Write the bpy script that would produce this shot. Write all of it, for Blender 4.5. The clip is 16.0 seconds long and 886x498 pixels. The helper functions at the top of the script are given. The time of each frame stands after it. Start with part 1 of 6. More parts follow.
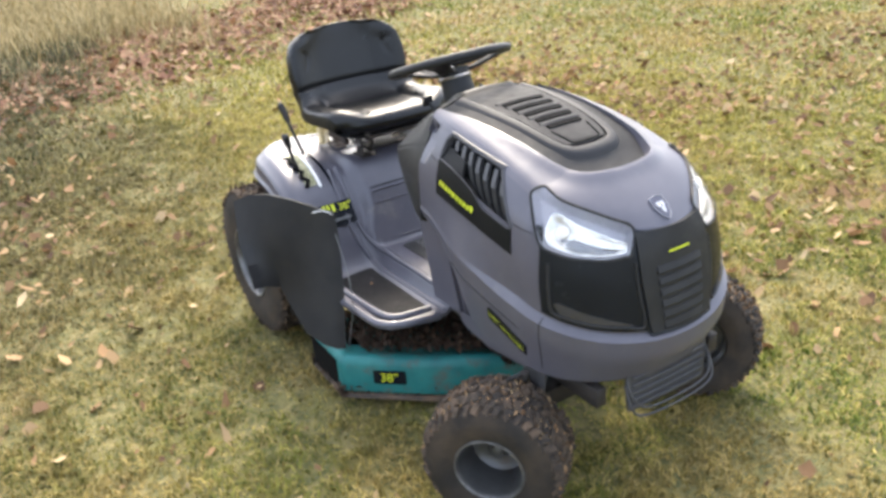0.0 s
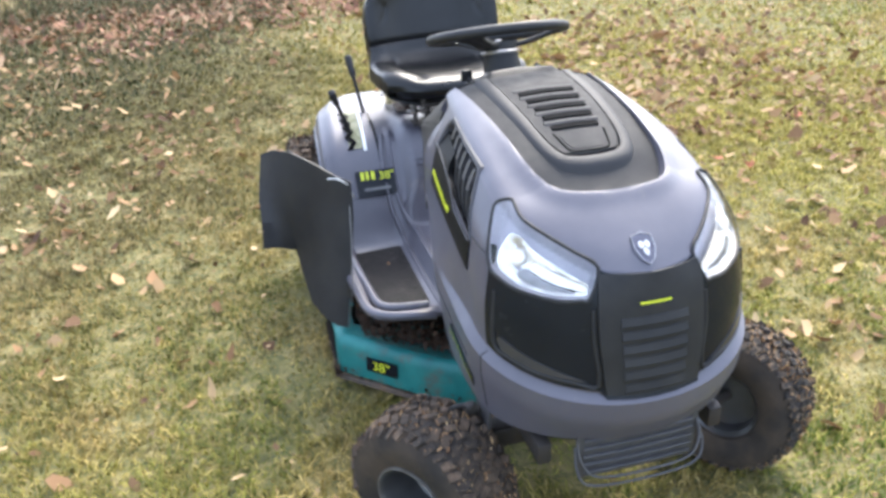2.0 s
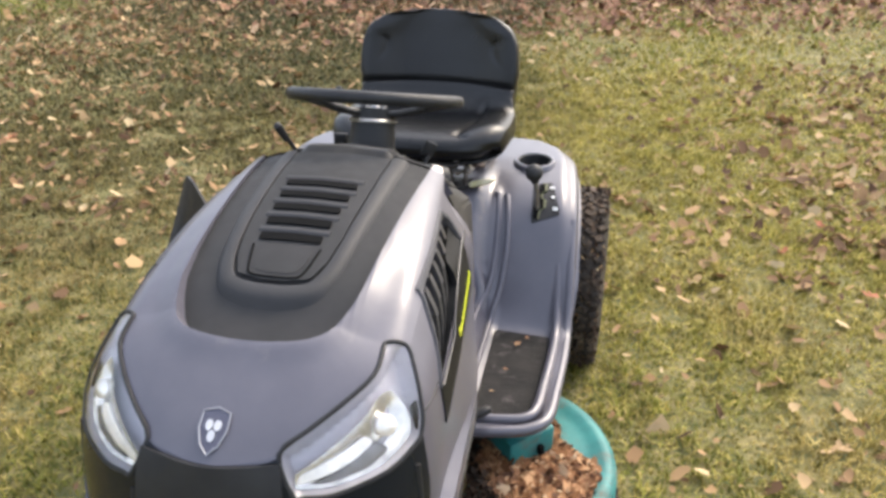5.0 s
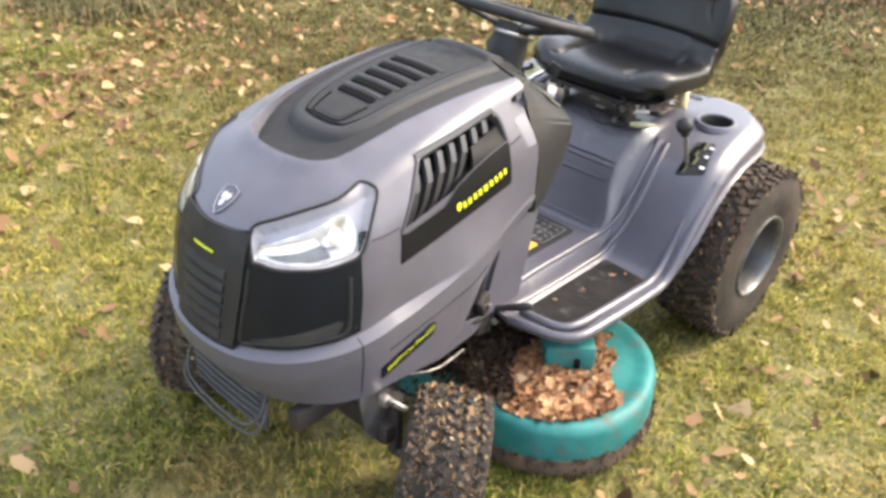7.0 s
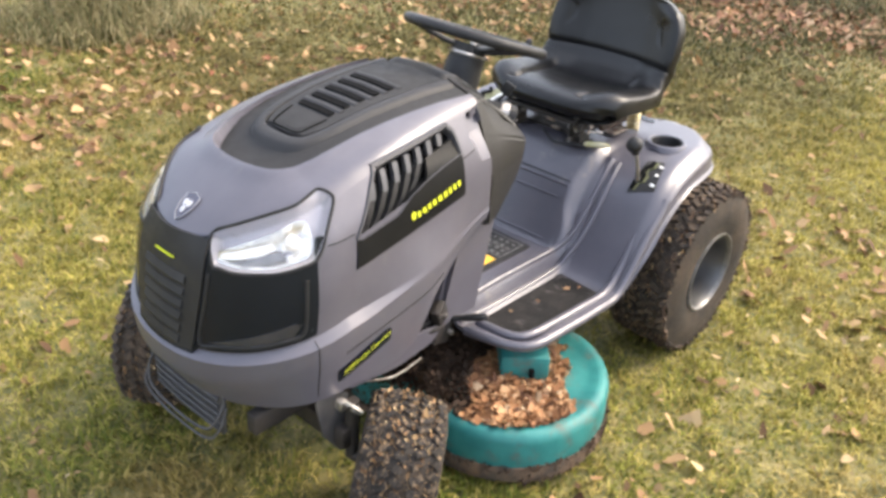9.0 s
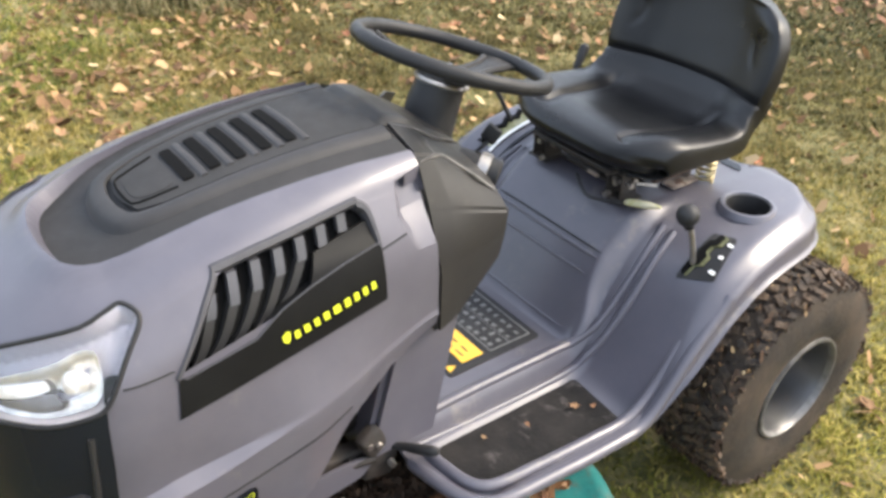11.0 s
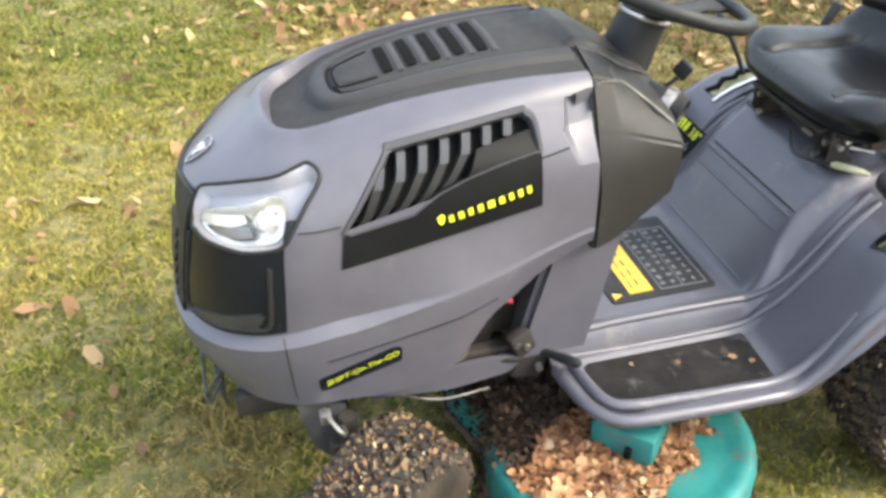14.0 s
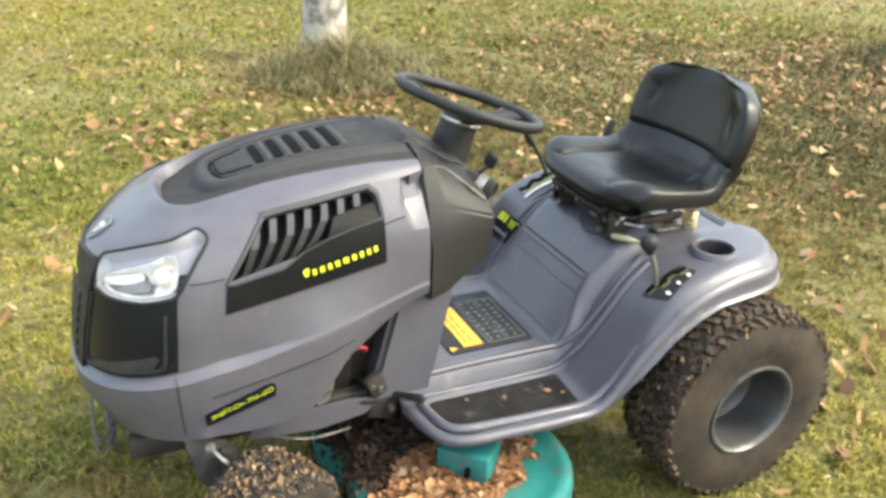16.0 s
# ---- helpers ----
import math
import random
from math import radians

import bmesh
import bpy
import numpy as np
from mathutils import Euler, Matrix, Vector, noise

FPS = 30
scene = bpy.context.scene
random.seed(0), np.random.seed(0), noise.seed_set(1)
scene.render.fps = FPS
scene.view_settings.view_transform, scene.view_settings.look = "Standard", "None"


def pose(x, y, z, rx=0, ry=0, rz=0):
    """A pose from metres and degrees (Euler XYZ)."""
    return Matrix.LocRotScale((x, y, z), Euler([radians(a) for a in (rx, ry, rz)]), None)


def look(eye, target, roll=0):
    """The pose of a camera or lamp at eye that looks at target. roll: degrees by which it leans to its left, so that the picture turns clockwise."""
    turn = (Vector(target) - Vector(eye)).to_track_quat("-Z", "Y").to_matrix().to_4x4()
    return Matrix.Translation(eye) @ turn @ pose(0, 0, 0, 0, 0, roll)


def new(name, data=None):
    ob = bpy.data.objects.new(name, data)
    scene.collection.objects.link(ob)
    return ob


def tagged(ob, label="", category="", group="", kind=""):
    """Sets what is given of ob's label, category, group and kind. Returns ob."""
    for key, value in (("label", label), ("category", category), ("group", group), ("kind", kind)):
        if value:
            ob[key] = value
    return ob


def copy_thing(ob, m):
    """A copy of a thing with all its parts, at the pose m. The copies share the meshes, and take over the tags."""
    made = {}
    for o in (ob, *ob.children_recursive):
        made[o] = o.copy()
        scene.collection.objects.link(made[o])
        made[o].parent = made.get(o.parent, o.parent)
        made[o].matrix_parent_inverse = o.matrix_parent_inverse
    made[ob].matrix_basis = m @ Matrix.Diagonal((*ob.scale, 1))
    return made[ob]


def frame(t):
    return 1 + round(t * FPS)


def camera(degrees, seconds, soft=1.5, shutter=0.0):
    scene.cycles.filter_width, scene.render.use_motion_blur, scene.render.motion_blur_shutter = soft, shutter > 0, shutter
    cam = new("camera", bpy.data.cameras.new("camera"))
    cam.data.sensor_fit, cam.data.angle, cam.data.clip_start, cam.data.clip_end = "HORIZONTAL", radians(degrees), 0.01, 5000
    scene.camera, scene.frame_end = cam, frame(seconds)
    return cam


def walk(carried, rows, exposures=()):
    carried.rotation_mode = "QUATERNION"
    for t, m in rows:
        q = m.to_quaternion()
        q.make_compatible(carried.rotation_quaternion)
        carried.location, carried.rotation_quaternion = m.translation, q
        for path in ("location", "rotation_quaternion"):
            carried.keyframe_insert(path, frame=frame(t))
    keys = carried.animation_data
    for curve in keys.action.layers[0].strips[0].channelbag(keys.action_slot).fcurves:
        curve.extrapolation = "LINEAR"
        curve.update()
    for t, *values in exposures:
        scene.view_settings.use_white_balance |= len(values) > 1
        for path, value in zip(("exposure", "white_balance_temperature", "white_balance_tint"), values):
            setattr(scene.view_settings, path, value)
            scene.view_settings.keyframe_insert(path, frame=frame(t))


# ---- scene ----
cam = camera(54.4, 16.0, soft=3.3)
METRES, EYE, TILT, LEAN, TURN = 5.66, 1.53, 0.0, 0.0, -32.3
ROWS = [
    (0.0, 0.0, 0.0, 0.0, -2.02, -25.36, 4.26),
    (0.5, 0.0194, -0.0012, -0.0012, 1.94, -25.88, 4.69),
    (1.0, 0.0491, 0.0038, 0.0001, 7.34, -26.78, 5.01),
    (1.5, 0.0731, 0.0274, -0.0044, 11.09, -26.7, 3.73),
    (2.0, 0.0953, 0.06, -0.0055, 15.57, -27.89, 1.91),
    (2.5, 0.1328, 0.0805, -0.0071, 24.55, -29.85, 1.99),
    (3.0, 0.1803, 0.1012, -0.0014, 31.42, -28.65, 3.05),
    (3.5, 0.1996, 0.1307, -0.0031, 32.2, -27.57, 2.51),
    (6.0, 0.2853, 0.2869, -0.0038, 60.42, -29.7, -1.74),
    (6.5, 0.3184, 0.3085, -0.0023, 71.26, -31.22, -2.03),
    (7.0, 0.3502, 0.3136, 0.0032, 75.25, -31.83, -2.36),
    (7.5, 0.367, 0.2966, -0.001, 73.92, -31.16, -3.72),
    (8.0, 0.3805, 0.2962, 0.0017, 73.03, -29.35, -3.72),
    (10.5, 0.2992, 0.3911, -0.005, 80.13, -31.76, -1.68),
    (11.0, 0.2663, 0.4132, -0.0088, 85.1, -32.76, -1.63),
    (11.5, 0.228, 0.4158, -0.0137, 86.52, -33.52, -1.63),
    (12.0, 0.1935, 0.4189, -0.0144, 90.75, -34.46, -2.09),
    (12.5, 0.2017, 0.4411, -0.0171, 103.16, -37.11, -0.92),
    (13.0, 0.2223, 0.4519, -0.0153, 105.82, -37.69, 1.79),
    (13.5, 0.2656, 0.4442, -0.0135, 102.53, -36.35, 1.18),
    (14.0, 0.29, 0.4507, -0.0103, 106.07, -35.41, 0.64),
    (14.5, 0.2943, 0.47, -0.0133, 107.47, -33.92, 1.06),
    (15.0, 0.3206, 0.4718, -0.0084, 102.48, -28.97, -1.8),
    (15.5, 0.3526, 0.4652, -0.0063, 98.43, -26.17, -3.42),
    (16.0, 0.3598, 0.468, -0.003, 96.93, -25.63, -2.2),
]
walk(cam, [(t, pose(0, 0, EYE, TILT, LEAN, TURN) @ pose(METRES * x, METRES * y, METRES * z, 90 + pitch, roll, yaw)) for t, x, y, z, yaw, pitch, roll in ROWS], [(0.0, 1.85, 6200, 9), (0.6, 1.83, 6250, 9), (1.5, 2.06, 5700, 9), (2.5, 1.86, 5750, 9), (3.5, 1.64, 5950, 11), (6.0, 1.44, 6400, 9), (6.5, 1.71, 6420, 9), (7.0, 1.94, 6450, 9), (8.0, 1.89, 6480, 10), (10.5, 1.70, 6330, 9), (12.0, 1.84, 6250, 5), (14.0, 1.92, 6280, 4), (15.0, 1.90, 6420, 5), (16.0, 1.84, 6450, 0)])

# ---- world and light ----
world = bpy.data.worlds.new("sky")
scene.world = world
world.use_nodes = True
_wn = world.node_tree.nodes
_sky = _wn.new("ShaderNodeTexSky")
_sky.sky_type = 'NISHITA'
_sky.sun_disc = False
SUN_EL, SUN_AZ = 44.0, 58.0          # degrees; azimuth counted from +x towards +y
_sky.sun_elevation = radians(SUN_EL)
_sky.sun_rotation = radians(90 - SUN_AZ)
_sky.air_density, _sky.dust_density = 1.0, 6.0
_veil = _wn.new("ShaderNodeMix")            # thin white cloud over the whole sky
_veil.data_type = 'RGBA'
_veil.inputs["Factor"].default_value = 0.4
_veil.inputs["B"].default_value = (5.6, 5.8, 6.3, 1)
world.node_tree.links.new(_sky.outputs[0], _veil.inputs["A"])
world.node_tree.links.new(_veil.outputs["Result"], _wn["Background"].inputs[0])
_wn["Background"].inputs[1].default_value = 0.158
_sd = bpy.data.lights.new("sun", 'SUN')
_sd.energy, _sd.angle, _sd.color = 1.15, radians(14.0), (1.0, 0.86, 0.66)
sun = new("sun", _sd)
_dir = Vector((math.cos(radians(SUN_AZ)) * math.cos(radians(SUN_EL)), math.sin(radians(SUN_AZ)) * math.cos(radians(SUN_EL)), math.sin(radians(SUN_EL))))
sun.matrix_world = look(_dir * 20, (0, 0, 0))


# ---- materials ----
def mat(name, col, rough=0.5, metal=0.0, col2=None, scale=8.0, bump=0.0, bscale=60.0, contrast=(0.35, 0.65), rvar=0.0, spec=0.5, coat=0.0, dirt=None, dscale=5.0, damount=(0.55, 0.7)):
    """A principled material with colour variation, fine relief and optional dirt patches."""
    m = bpy.data.materials.new(name)
    m.use_nodes = True
    nt = m.node_tree
    b = nt.nodes["Principled BSDF"]
    b.inputs["Base Color"].default_value = (*col, 1)
    b.inputs["Roughness"].default_value = rough
    b.inputs["Metallic"].default_value = metal
    b.inputs["Specular IOR Level"].default_value = spec
    b.inputs["Coat Weight"].default_value = coat
    b.inputs["Coat Roughness"].default_value = 0.15
    tc = nt.nodes.new("ShaderNodeTexCoord")

    def nz(s, detail=4.0, rg=0.6):
        n = nt.nodes.new("ShaderNodeTexNoise")
        n.inputs["Scale"].default_value = s
        n.inputs["Detail"].default_value = detail
        n.inputs["Roughness"].default_value = rg
        nt.links.new(tc.outputs["Object"], n.inputs["Vector"])
        return n

    def ramp(src, lo, hi):
        r = nt.nodes.new("ShaderNodeMapRange")
        r.inputs["From Min"].default_value, r.inputs["From Max"].default_value = lo, hi
        nt.links.new(src, r.inputs["Value"])
        return r.outputs[0]

    def mix(fac, a, c):
        x = nt.nodes.new("ShaderNodeMix")
        x.data_type = 'RGBA'
        nt.links.new(fac, x.inputs["Factor"])
        for sock, v in ((x.inputs["A"], a), (x.inputs["B"], c)):
            if isinstance(v, tuple):
                sock.default_value = (*v, 1)
            else:
                nt.links.new(v, sock)
        return x.outputs["Result"]
    colour = None
    if col2:
        n = nz(scale)
        colour = mix(ramp(n.outputs["Fac"], *contrast), tuple(col), tuple(col2))
    if dirt:
        n = nz(dscale, 8.0, 0.7)
        d = ramp(n.outputs["Fac"], *damount)
        colour = mix(d, colour if colour else tuple(col), tuple(dirt))
        rr = nt.nodes.new("ShaderNodeMapRange")
        rr.inputs["To Min"].default_value, rr.inputs["To Max"].default_value = rough, 0.85
        nt.links.new(d, rr.inputs["Value"])
        nt.links.new(rr.outputs[0], b.inputs["Roughness"])
    elif rvar:
        n = nz(scale * 2.3)
        r = nt.nodes.new("ShaderNodeMapRange")
        r.inputs["From Min"].default_value, r.inputs["From Max"].default_value = 0.3, 0.7
        r.inputs["To Min"].default_value, r.inputs["To Max"].default_value = max(rough - rvar, 0.02), min(rough + rvar, 1)
        nt.links.new(n.outputs["Fac"], r.inputs["Value"])
        nt.links.new(r.outputs[0], b.inputs["Roughness"])
    if colour:
        nt.links.new(colour, b.inputs["Base Color"])
    if bump:
        n = nz(bscale, 6.0)
        u = nt.nodes.new("ShaderNodeBump")
        u.inputs["Strength"].default_value = bump
        u.inputs["Distance"].default_value = 0.01
        nt.links.new(n.outputs["Fac"], u.inputs["Height"])
        nt.links.new(u.outputs[0], b.inputs["Normal"])
    return m


def island_mat(name, stops, rough=0.8, patch=None, pscale=1.2, plim=(0.4, 0.6), obj_random=False, translucent=0.0, blobs=(), fine=0.0):
    """Colours picked per loose piece, with large patches over the ground."""
    m = bpy.data.materials.new(name)
    m.use_nodes = True
    nt = m.node_tree
    b = nt.nodes["Principled BSDF"]
    b.inputs["Roughness"].default_value = rough
    b.inputs["Specular IOR Level"].default_value = 0.25
    if obj_random:
        src = nt.nodes.new("ShaderNodeObjectInfo").outputs["Random"]
    else:
        src = nt.nodes.new("ShaderNodeNewGeometry").outputs["Random Per Island"]

    def make(stops):
        r = nt.nodes.new("ShaderNodeValToRGB")
        els = r.color_ramp.elements
        while len(els) < len(stops):
            els.new(0.5)
        for e, (p, c) in zip(els, stops):
            e.position, e.color = p, (*c, 1)
        nt.links.new(src, r.inputs[0])
        return r.outputs[0]
    c = make(stops)
    if patch:
        tc = nt.nodes.new("ShaderNodeTexCoord")
        n = nt.nodes.new("ShaderNodeTexNoise")
        n.inputs["Scale"].default_value, n.inputs["Detail"].default_value = pscale, 5.0
        nt.links.new(tc.outputs["Object"], n.inputs["Vector"])
        r = nt.nodes.new("ShaderNodeMapRange")
        r.inputs["From Min"].default_value, r.inputs["From Max"].default_value = plim
        nt.links.new(n.outputs["Fac"], r.inputs["Value"])
        x = nt.nodes.new("ShaderNodeMix")
        x.data_type = 'RGBA'
        nt.links.new(r.outputs[0], x.inputs["Factor"])
        nt.links.new(c, x.inputs["A"])
        nt.links.new(make(patch), x.inputs["B"])
        c = x.outputs["Result"]
    for centre, r0, r1, tones in blobs:
        d = nt.nodes.new("ShaderNodeVectorMath")
        d.operation = 'DISTANCE'
        nt.links.new(tc.outputs["Object"], d.inputs[0])
        d.inputs[1].default_value = centre
        a = nt.nodes.new("ShaderNodeMath")
        a.operation = 'MULTIPLY_ADD'
        nt.links.new(n.outputs["Fac"], a.inputs[0])
        a.inputs[1].default_value = 2.4
        nt.links.new(d.outputs["Value"], a.inputs[2])
        r = nt.nodes.new("ShaderNodeMapRange")
        r.inputs["From Min"].default_value, r.inputs["From Max"].default_value = r1 + 1.2, r0 + 1.2
        nt.links.new(a.outputs[0], r.inputs["Value"])
        x = nt.nodes.new("ShaderNodeMix")
        x.data_type = 'RGBA'
        nt.links.new(r.outputs[0], x.inputs["Factor"])
        nt.links.new(c, x.inputs["A"])
        nt.links.new(make(tones), x.inputs["B"])
        c = x.outputs["Result"]
    if fine:
        f = nt.nodes.new("ShaderNodeTexNoise")
        f.inputs["Scale"].default_value, f.inputs["Detail"].default_value = fine, 4.0
        nt.links.new(tc.outputs["Object"], f.inputs["Vector"])
        r = nt.nodes.new("ShaderNodeMapRange")
        r.inputs["From Min"].default_value, r.inputs["From Max"].default_value = .34, .66
        r.inputs["To Min"].default_value, r.inputs["To Max"].default_value = .66, 1.28
        nt.links.new(f.outputs["Fac"], r.inputs["Value"])
        v = nt.nodes.new("ShaderNodeVectorMath")
        v.operation = 'SCALE'
        nt.links.new(c, v.inputs[0])
        nt.links.new(r.outputs[0], v.inputs["Scale"])
        c = v.outputs[0]
    nt.links.new(c, b.inputs["Base Color"])
    if translucent:
        tr = nt.nodes.new("ShaderNodeBsdfTranslucent")
        nt.links.new(c, tr.inputs["Color"])
        ms = nt.nodes.new("ShaderNodeMixShader")
        ms.inputs[0].default_value = translucent
        nt.links.new(b.outputs[0], ms.inputs[1])
        nt.links.new(tr.outputs[0], ms.inputs[2])
        nt.links.new(ms.outputs[0], nt.nodes["Material Output"].inputs[0])
    return m


PAINT = mat("grey_paint", (0.086, 0.082, 0.100), 0.42, 0.1, (0.097, 0.0925, 0.111), 14, 0.02, 300, spec=.38, coat=0.30, dirt=(0.18, 0.167, 0.155), dscale=9, damount=(0.62, 0.95))
GUARD = mat("guard_plastic", (.045, .044, .048), .5, .1, (.062, .060, .060), 20, .1, 200)
# near-black: the darkness inside openings is put into this colour
HOLE_SHADE = mat("opening_shade", (.004, .004, .004), .9, 0, spec=.1)
FENDER = mat("fender_plastic", (0.073, 0.0705, 0.087), 0.37, 0.1, (0.087, 0.0825, 0.100), 10, 0.03, 250, coat=0.25, dirt=(0.22, 0.195, 0.17), dscale=8, damount=(0.58, 0.82))
CHUTE = mat("chute_plastic", (0.014, 0.0136, 0.014), 0.5, 0, (0.022, 0.021, 0.0205), 9, 0.08, 300, rvar=0.1, spec=.28)
BLACK = mat("black_plastic", (0.016, 0.016, 0.017), 0.5, 0, (0.025, 0.0245, 0.024), 12, 0.08, 400, rvar=0.1, spec=.27)
SLAT = mat("slat_plastic", (.034, .0335, .038), .36, 0, (.044, .043, .048), 20, .05, 200, spec=.6)
INSERT = mat("charcoal_insert", (0.030, 0.030, 0.030), 0.66, 0, (0.037, 0.036, 0.036), 16, 0.1, 500, rvar=0.08, spec=.14)
SHROUD = mat("shroud_plastic", (0.016, 0.015, 0.0145), 0.45, 0, (0.022, 0.021, 0.019), 9, 0.06, 400, dirt=(0.06, 0.054, 0.048), dscale=11, damount=(0.55, 0.78), spec=.28)
GLOSS = mat("gloss_black", (0.0075, 0.0092, 0.0125), 0.22, 0, (0.010, 0.012, 0.0155), 6, 0.01, 200, rvar=0.06, spec=.22)
CHROME_W = mat("white_chrome", (0.80, 0.77, 0.73), 0.3, 0.7, (0.62, 0.60, 0.57), 40, 0.2, 60, coat=.5)
VINYL = mat("black_vinyl", (0.0050, 0.0050, 0.0052), 0.33, 0, (0.008, 0.008, 0.0083), 7, 0.10, 350, rvar=0.07, spec=0.38)
RUBBER = mat("tyre_rubber", (0.019, 0.0165, 0.0145), 0.75, 0, (0.033, 0.027, 0.021), 10, 0.3, 120, dirt=(0.066, 0.048, 0.033), dscale=9, damount=(0.42, 0.68), spec=.3)
MUD = mat("muddy_tread", (0.022, 0.017, 0.013), 0.9, 0, (0.105, 0.070, 0.044), 26, 1.0, 90, contrast=(0.40, 0.66), dirt=(0.17, 0.12, 0.075), dscale=70, damount=(0.58, 0.70))
CLIPPED = mat("clipping_tread", (0.016, 0.013, 0.011), 0.9, 0, (0.25, 0.17, 0.10), 85, 0.9, 140, contrast=(0.52, 0.70))
RIM = mat("grey_rim", (0.092, 0.092, 0.095), 0.34, 0.45, (0.066, 0.065, 0.064), 9, 0.05, 100, dirt=(0.10, 0.075, 0.055), dscale=12, damount=(0.58, 0.75))
# paler grey that paints the bright edge of the rims
LIP_HIGHLIGHT = mat("rim_edge_highlight", (.17, .168, .165), .36, .4, (.09, .085, .08), 30, .1, 150)
TEAL = mat("teal_paint", (0.028, 0.175, 0.165), 0.48, 0, (0.014, 0.125, 0.122), 14, 0.12, 120, dirt=(0.11, 0.085, 0.06), dscale=17, damount=(0.52, 0.74), spec=.35)
STEEL = mat("zinc_steel", (0.42, 0.40, 0.38), 0.4, 0.9, (0.30, 0.28, 0.26), 30, 0.1, 200, rvar=0.15)
DARKMETAL = mat("dark_metal", (0.022, 0.021, 0.021), 0.6, 0.3, (0.042, 0.034, 0.029), 20, 0.2, 150)
YELLOW = mat("lime_print", (0.62, 0.68, 0.03), 0.45)
PRINT = mat("grey_print", (0.13, 0.13, 0.13), 0.5)
WHITE = mat("white_print", (0.75, 0.75, 0.73), 0.5)
MAT = mat("worn_mat", (.011, .0105, .0105), .65, 0, (.022, .020, .019), 18, .3, 150, dirt=(.075, .068, .066), dscale=16, damount=(.58, .67), spec=.12)
OLIVELABEL = mat("olive_label", (.07, .075, .03), .6, 0, (.13, .13, .06), 40)
BADGEWHITE = mat("badge_white", (.48, .48, .50), .4)
PANEL = mat("panel_plastic", (.0055, .0055, .0058), .5, 0, (.008, .008, .008), 14, .06, 400, spec=.14)
# pale tone for scuffs and for painted highlights on the dash edges
SCUFF_HIGHLIGHT = mat("scuff_and_highlight", (.035, .033, .031), .4, 0, (.085, .08, .074), 30, .2, 120, contrast=(.4, .65))
GATELABEL = mat("yellowed_label", (.13, .135, .055), .55, 0, (.26, .255, .15), 40, contrast=(.4, .6))
ENGINE = mat("engine_black", (.008, .0075, .007), .7, 0, (.016, .013, .011), 20, .2, 150, spec=.2)
ORANGE = mat("amber_label", (0.72, 0.43, 0.045), 0.5)
RED = mat("red_plastic", (0.32, 0.03, 0.045), 0.45)
LENS_R = mat("headlight_reflector", (0.72, 0.70, 0.67), 0.24, 0.85, (0.44, 0.435, 0.43), 22, 0.15, 26, spec=.9, contrast=(.40, .6))
LAMPGREY = mat("lamp_grey", (0.13, 0.13, 0.145), 0.25, 0.5, (0.22, 0.22, 0.24), 30, 0.2, 60, coat=.6)
SURROUND = mat("surround_plastic", (.031, .0305, .031), .58, 0, (.038, .037, .038), 16, .08, 400, spec=.22)
FRAME = mat("vent_frame_plastic", (.044, .043, .048), .5, 0, (.053, .052, .057), 20, .05, 200, spec=.35)
LOUVRE = mat("louvre_plastic", (0.036, 0.035, 0.036), 0.6, 0, (0.044, 0.043, 0.044), 16, 0.08, 400, spec=.2)
BARK = mat("pale_bark", (0.42, 0.39, 0.34), 0.85, 0, (0.16, 0.14, 0.12), 7, 0.8, 25, contrast=(0.45, 0.6))
SOIL = mat("lawn_soil", (0.15, 0.135, 0.040), 0.95, 0, (0.23, 0.185, 0.075), 9.0, 1.0, 55, contrast=(0.38, 0.62), dirt=(0.075, 0.078, 0.022), dscale=26, damount=(0.45, 0.6))
YELLOWISH = [(0.0, (0.140, 0.135, 0.018)), (0.5, (0.290, 0.255, 0.048)), (1.0, (0.470, 0.380, 0.107))]
# dark olive tones: shade over the far lawn put into the grass colour
OLIVE_SHADE = [(0.0, (0.029, 0.035, 0.009)), (0.5, (0.085, 0.081, 0.021)), (1.0, (0.190, 0.146, 0.053))]
GREENER = [(0.0, (0.052, 0.085, 0.011)), (0.5, (0.160, 0.180, 0.028)), (1.0, (0.360, 0.320, 0.090))]
BROWNISH = [(0.0, (0.058, 0.056, 0.015)), (0.5, (0.142, 0.116, 0.037)), (1.0, (0.290, 0.215, 0.084))]
GRASS = island_mat("grass_blades", [(0.0, (0.054, 0.087, 0.011)), (0.35, (0.126, 0.160, 0.021)), (0.7, (0.237, 0.237, 0.041)), (1.0, (0.440, 0.340, 0.107))], 0.7,
                   [(0.0, (0.130, 0.105, 0.025)), (0.4, (0.280, 0.215, 0.059)), (1.0, (0.470, 0.350, 0.135))], 1.4, (0.465, 0.59), translucent=0.3, fine=16.0,
                   blobs=[((2.9, 4.4, 0), 1.2, 3.0, YELLOWISH), ((-4.6, 1.6, 0), .8, 2.4, YELLOWISH), ((-.2, .9, 0), .3, 1.5, YELLOWISH), ((-3.8, 5.2, 0), 1.4, 4.0, GREENER), ((-.6, 4.2, 0), 1.1, 2.8, BROWNISH), ((-.4, 7.1, 0), 1.0, 2.6, OLIVE_SHADE), ((-1.2, 6.2, 0), 1.6, 3.4, OLIVE_SHADE), ((-4.2, 7.0, 0), 1.0, 2.2, GREENER), ((-1.6, .9, 0), .5, 1.6, GREENER)])
DRYGRASS = island_mat("dry_grass", [(0.0, (0.13, 0.12, 0.05)), (0.5, (0.32, 0.25, 0.12)), (1.0, (0.48, 0.39, 0.21))], 0.8, translucent=0.2)
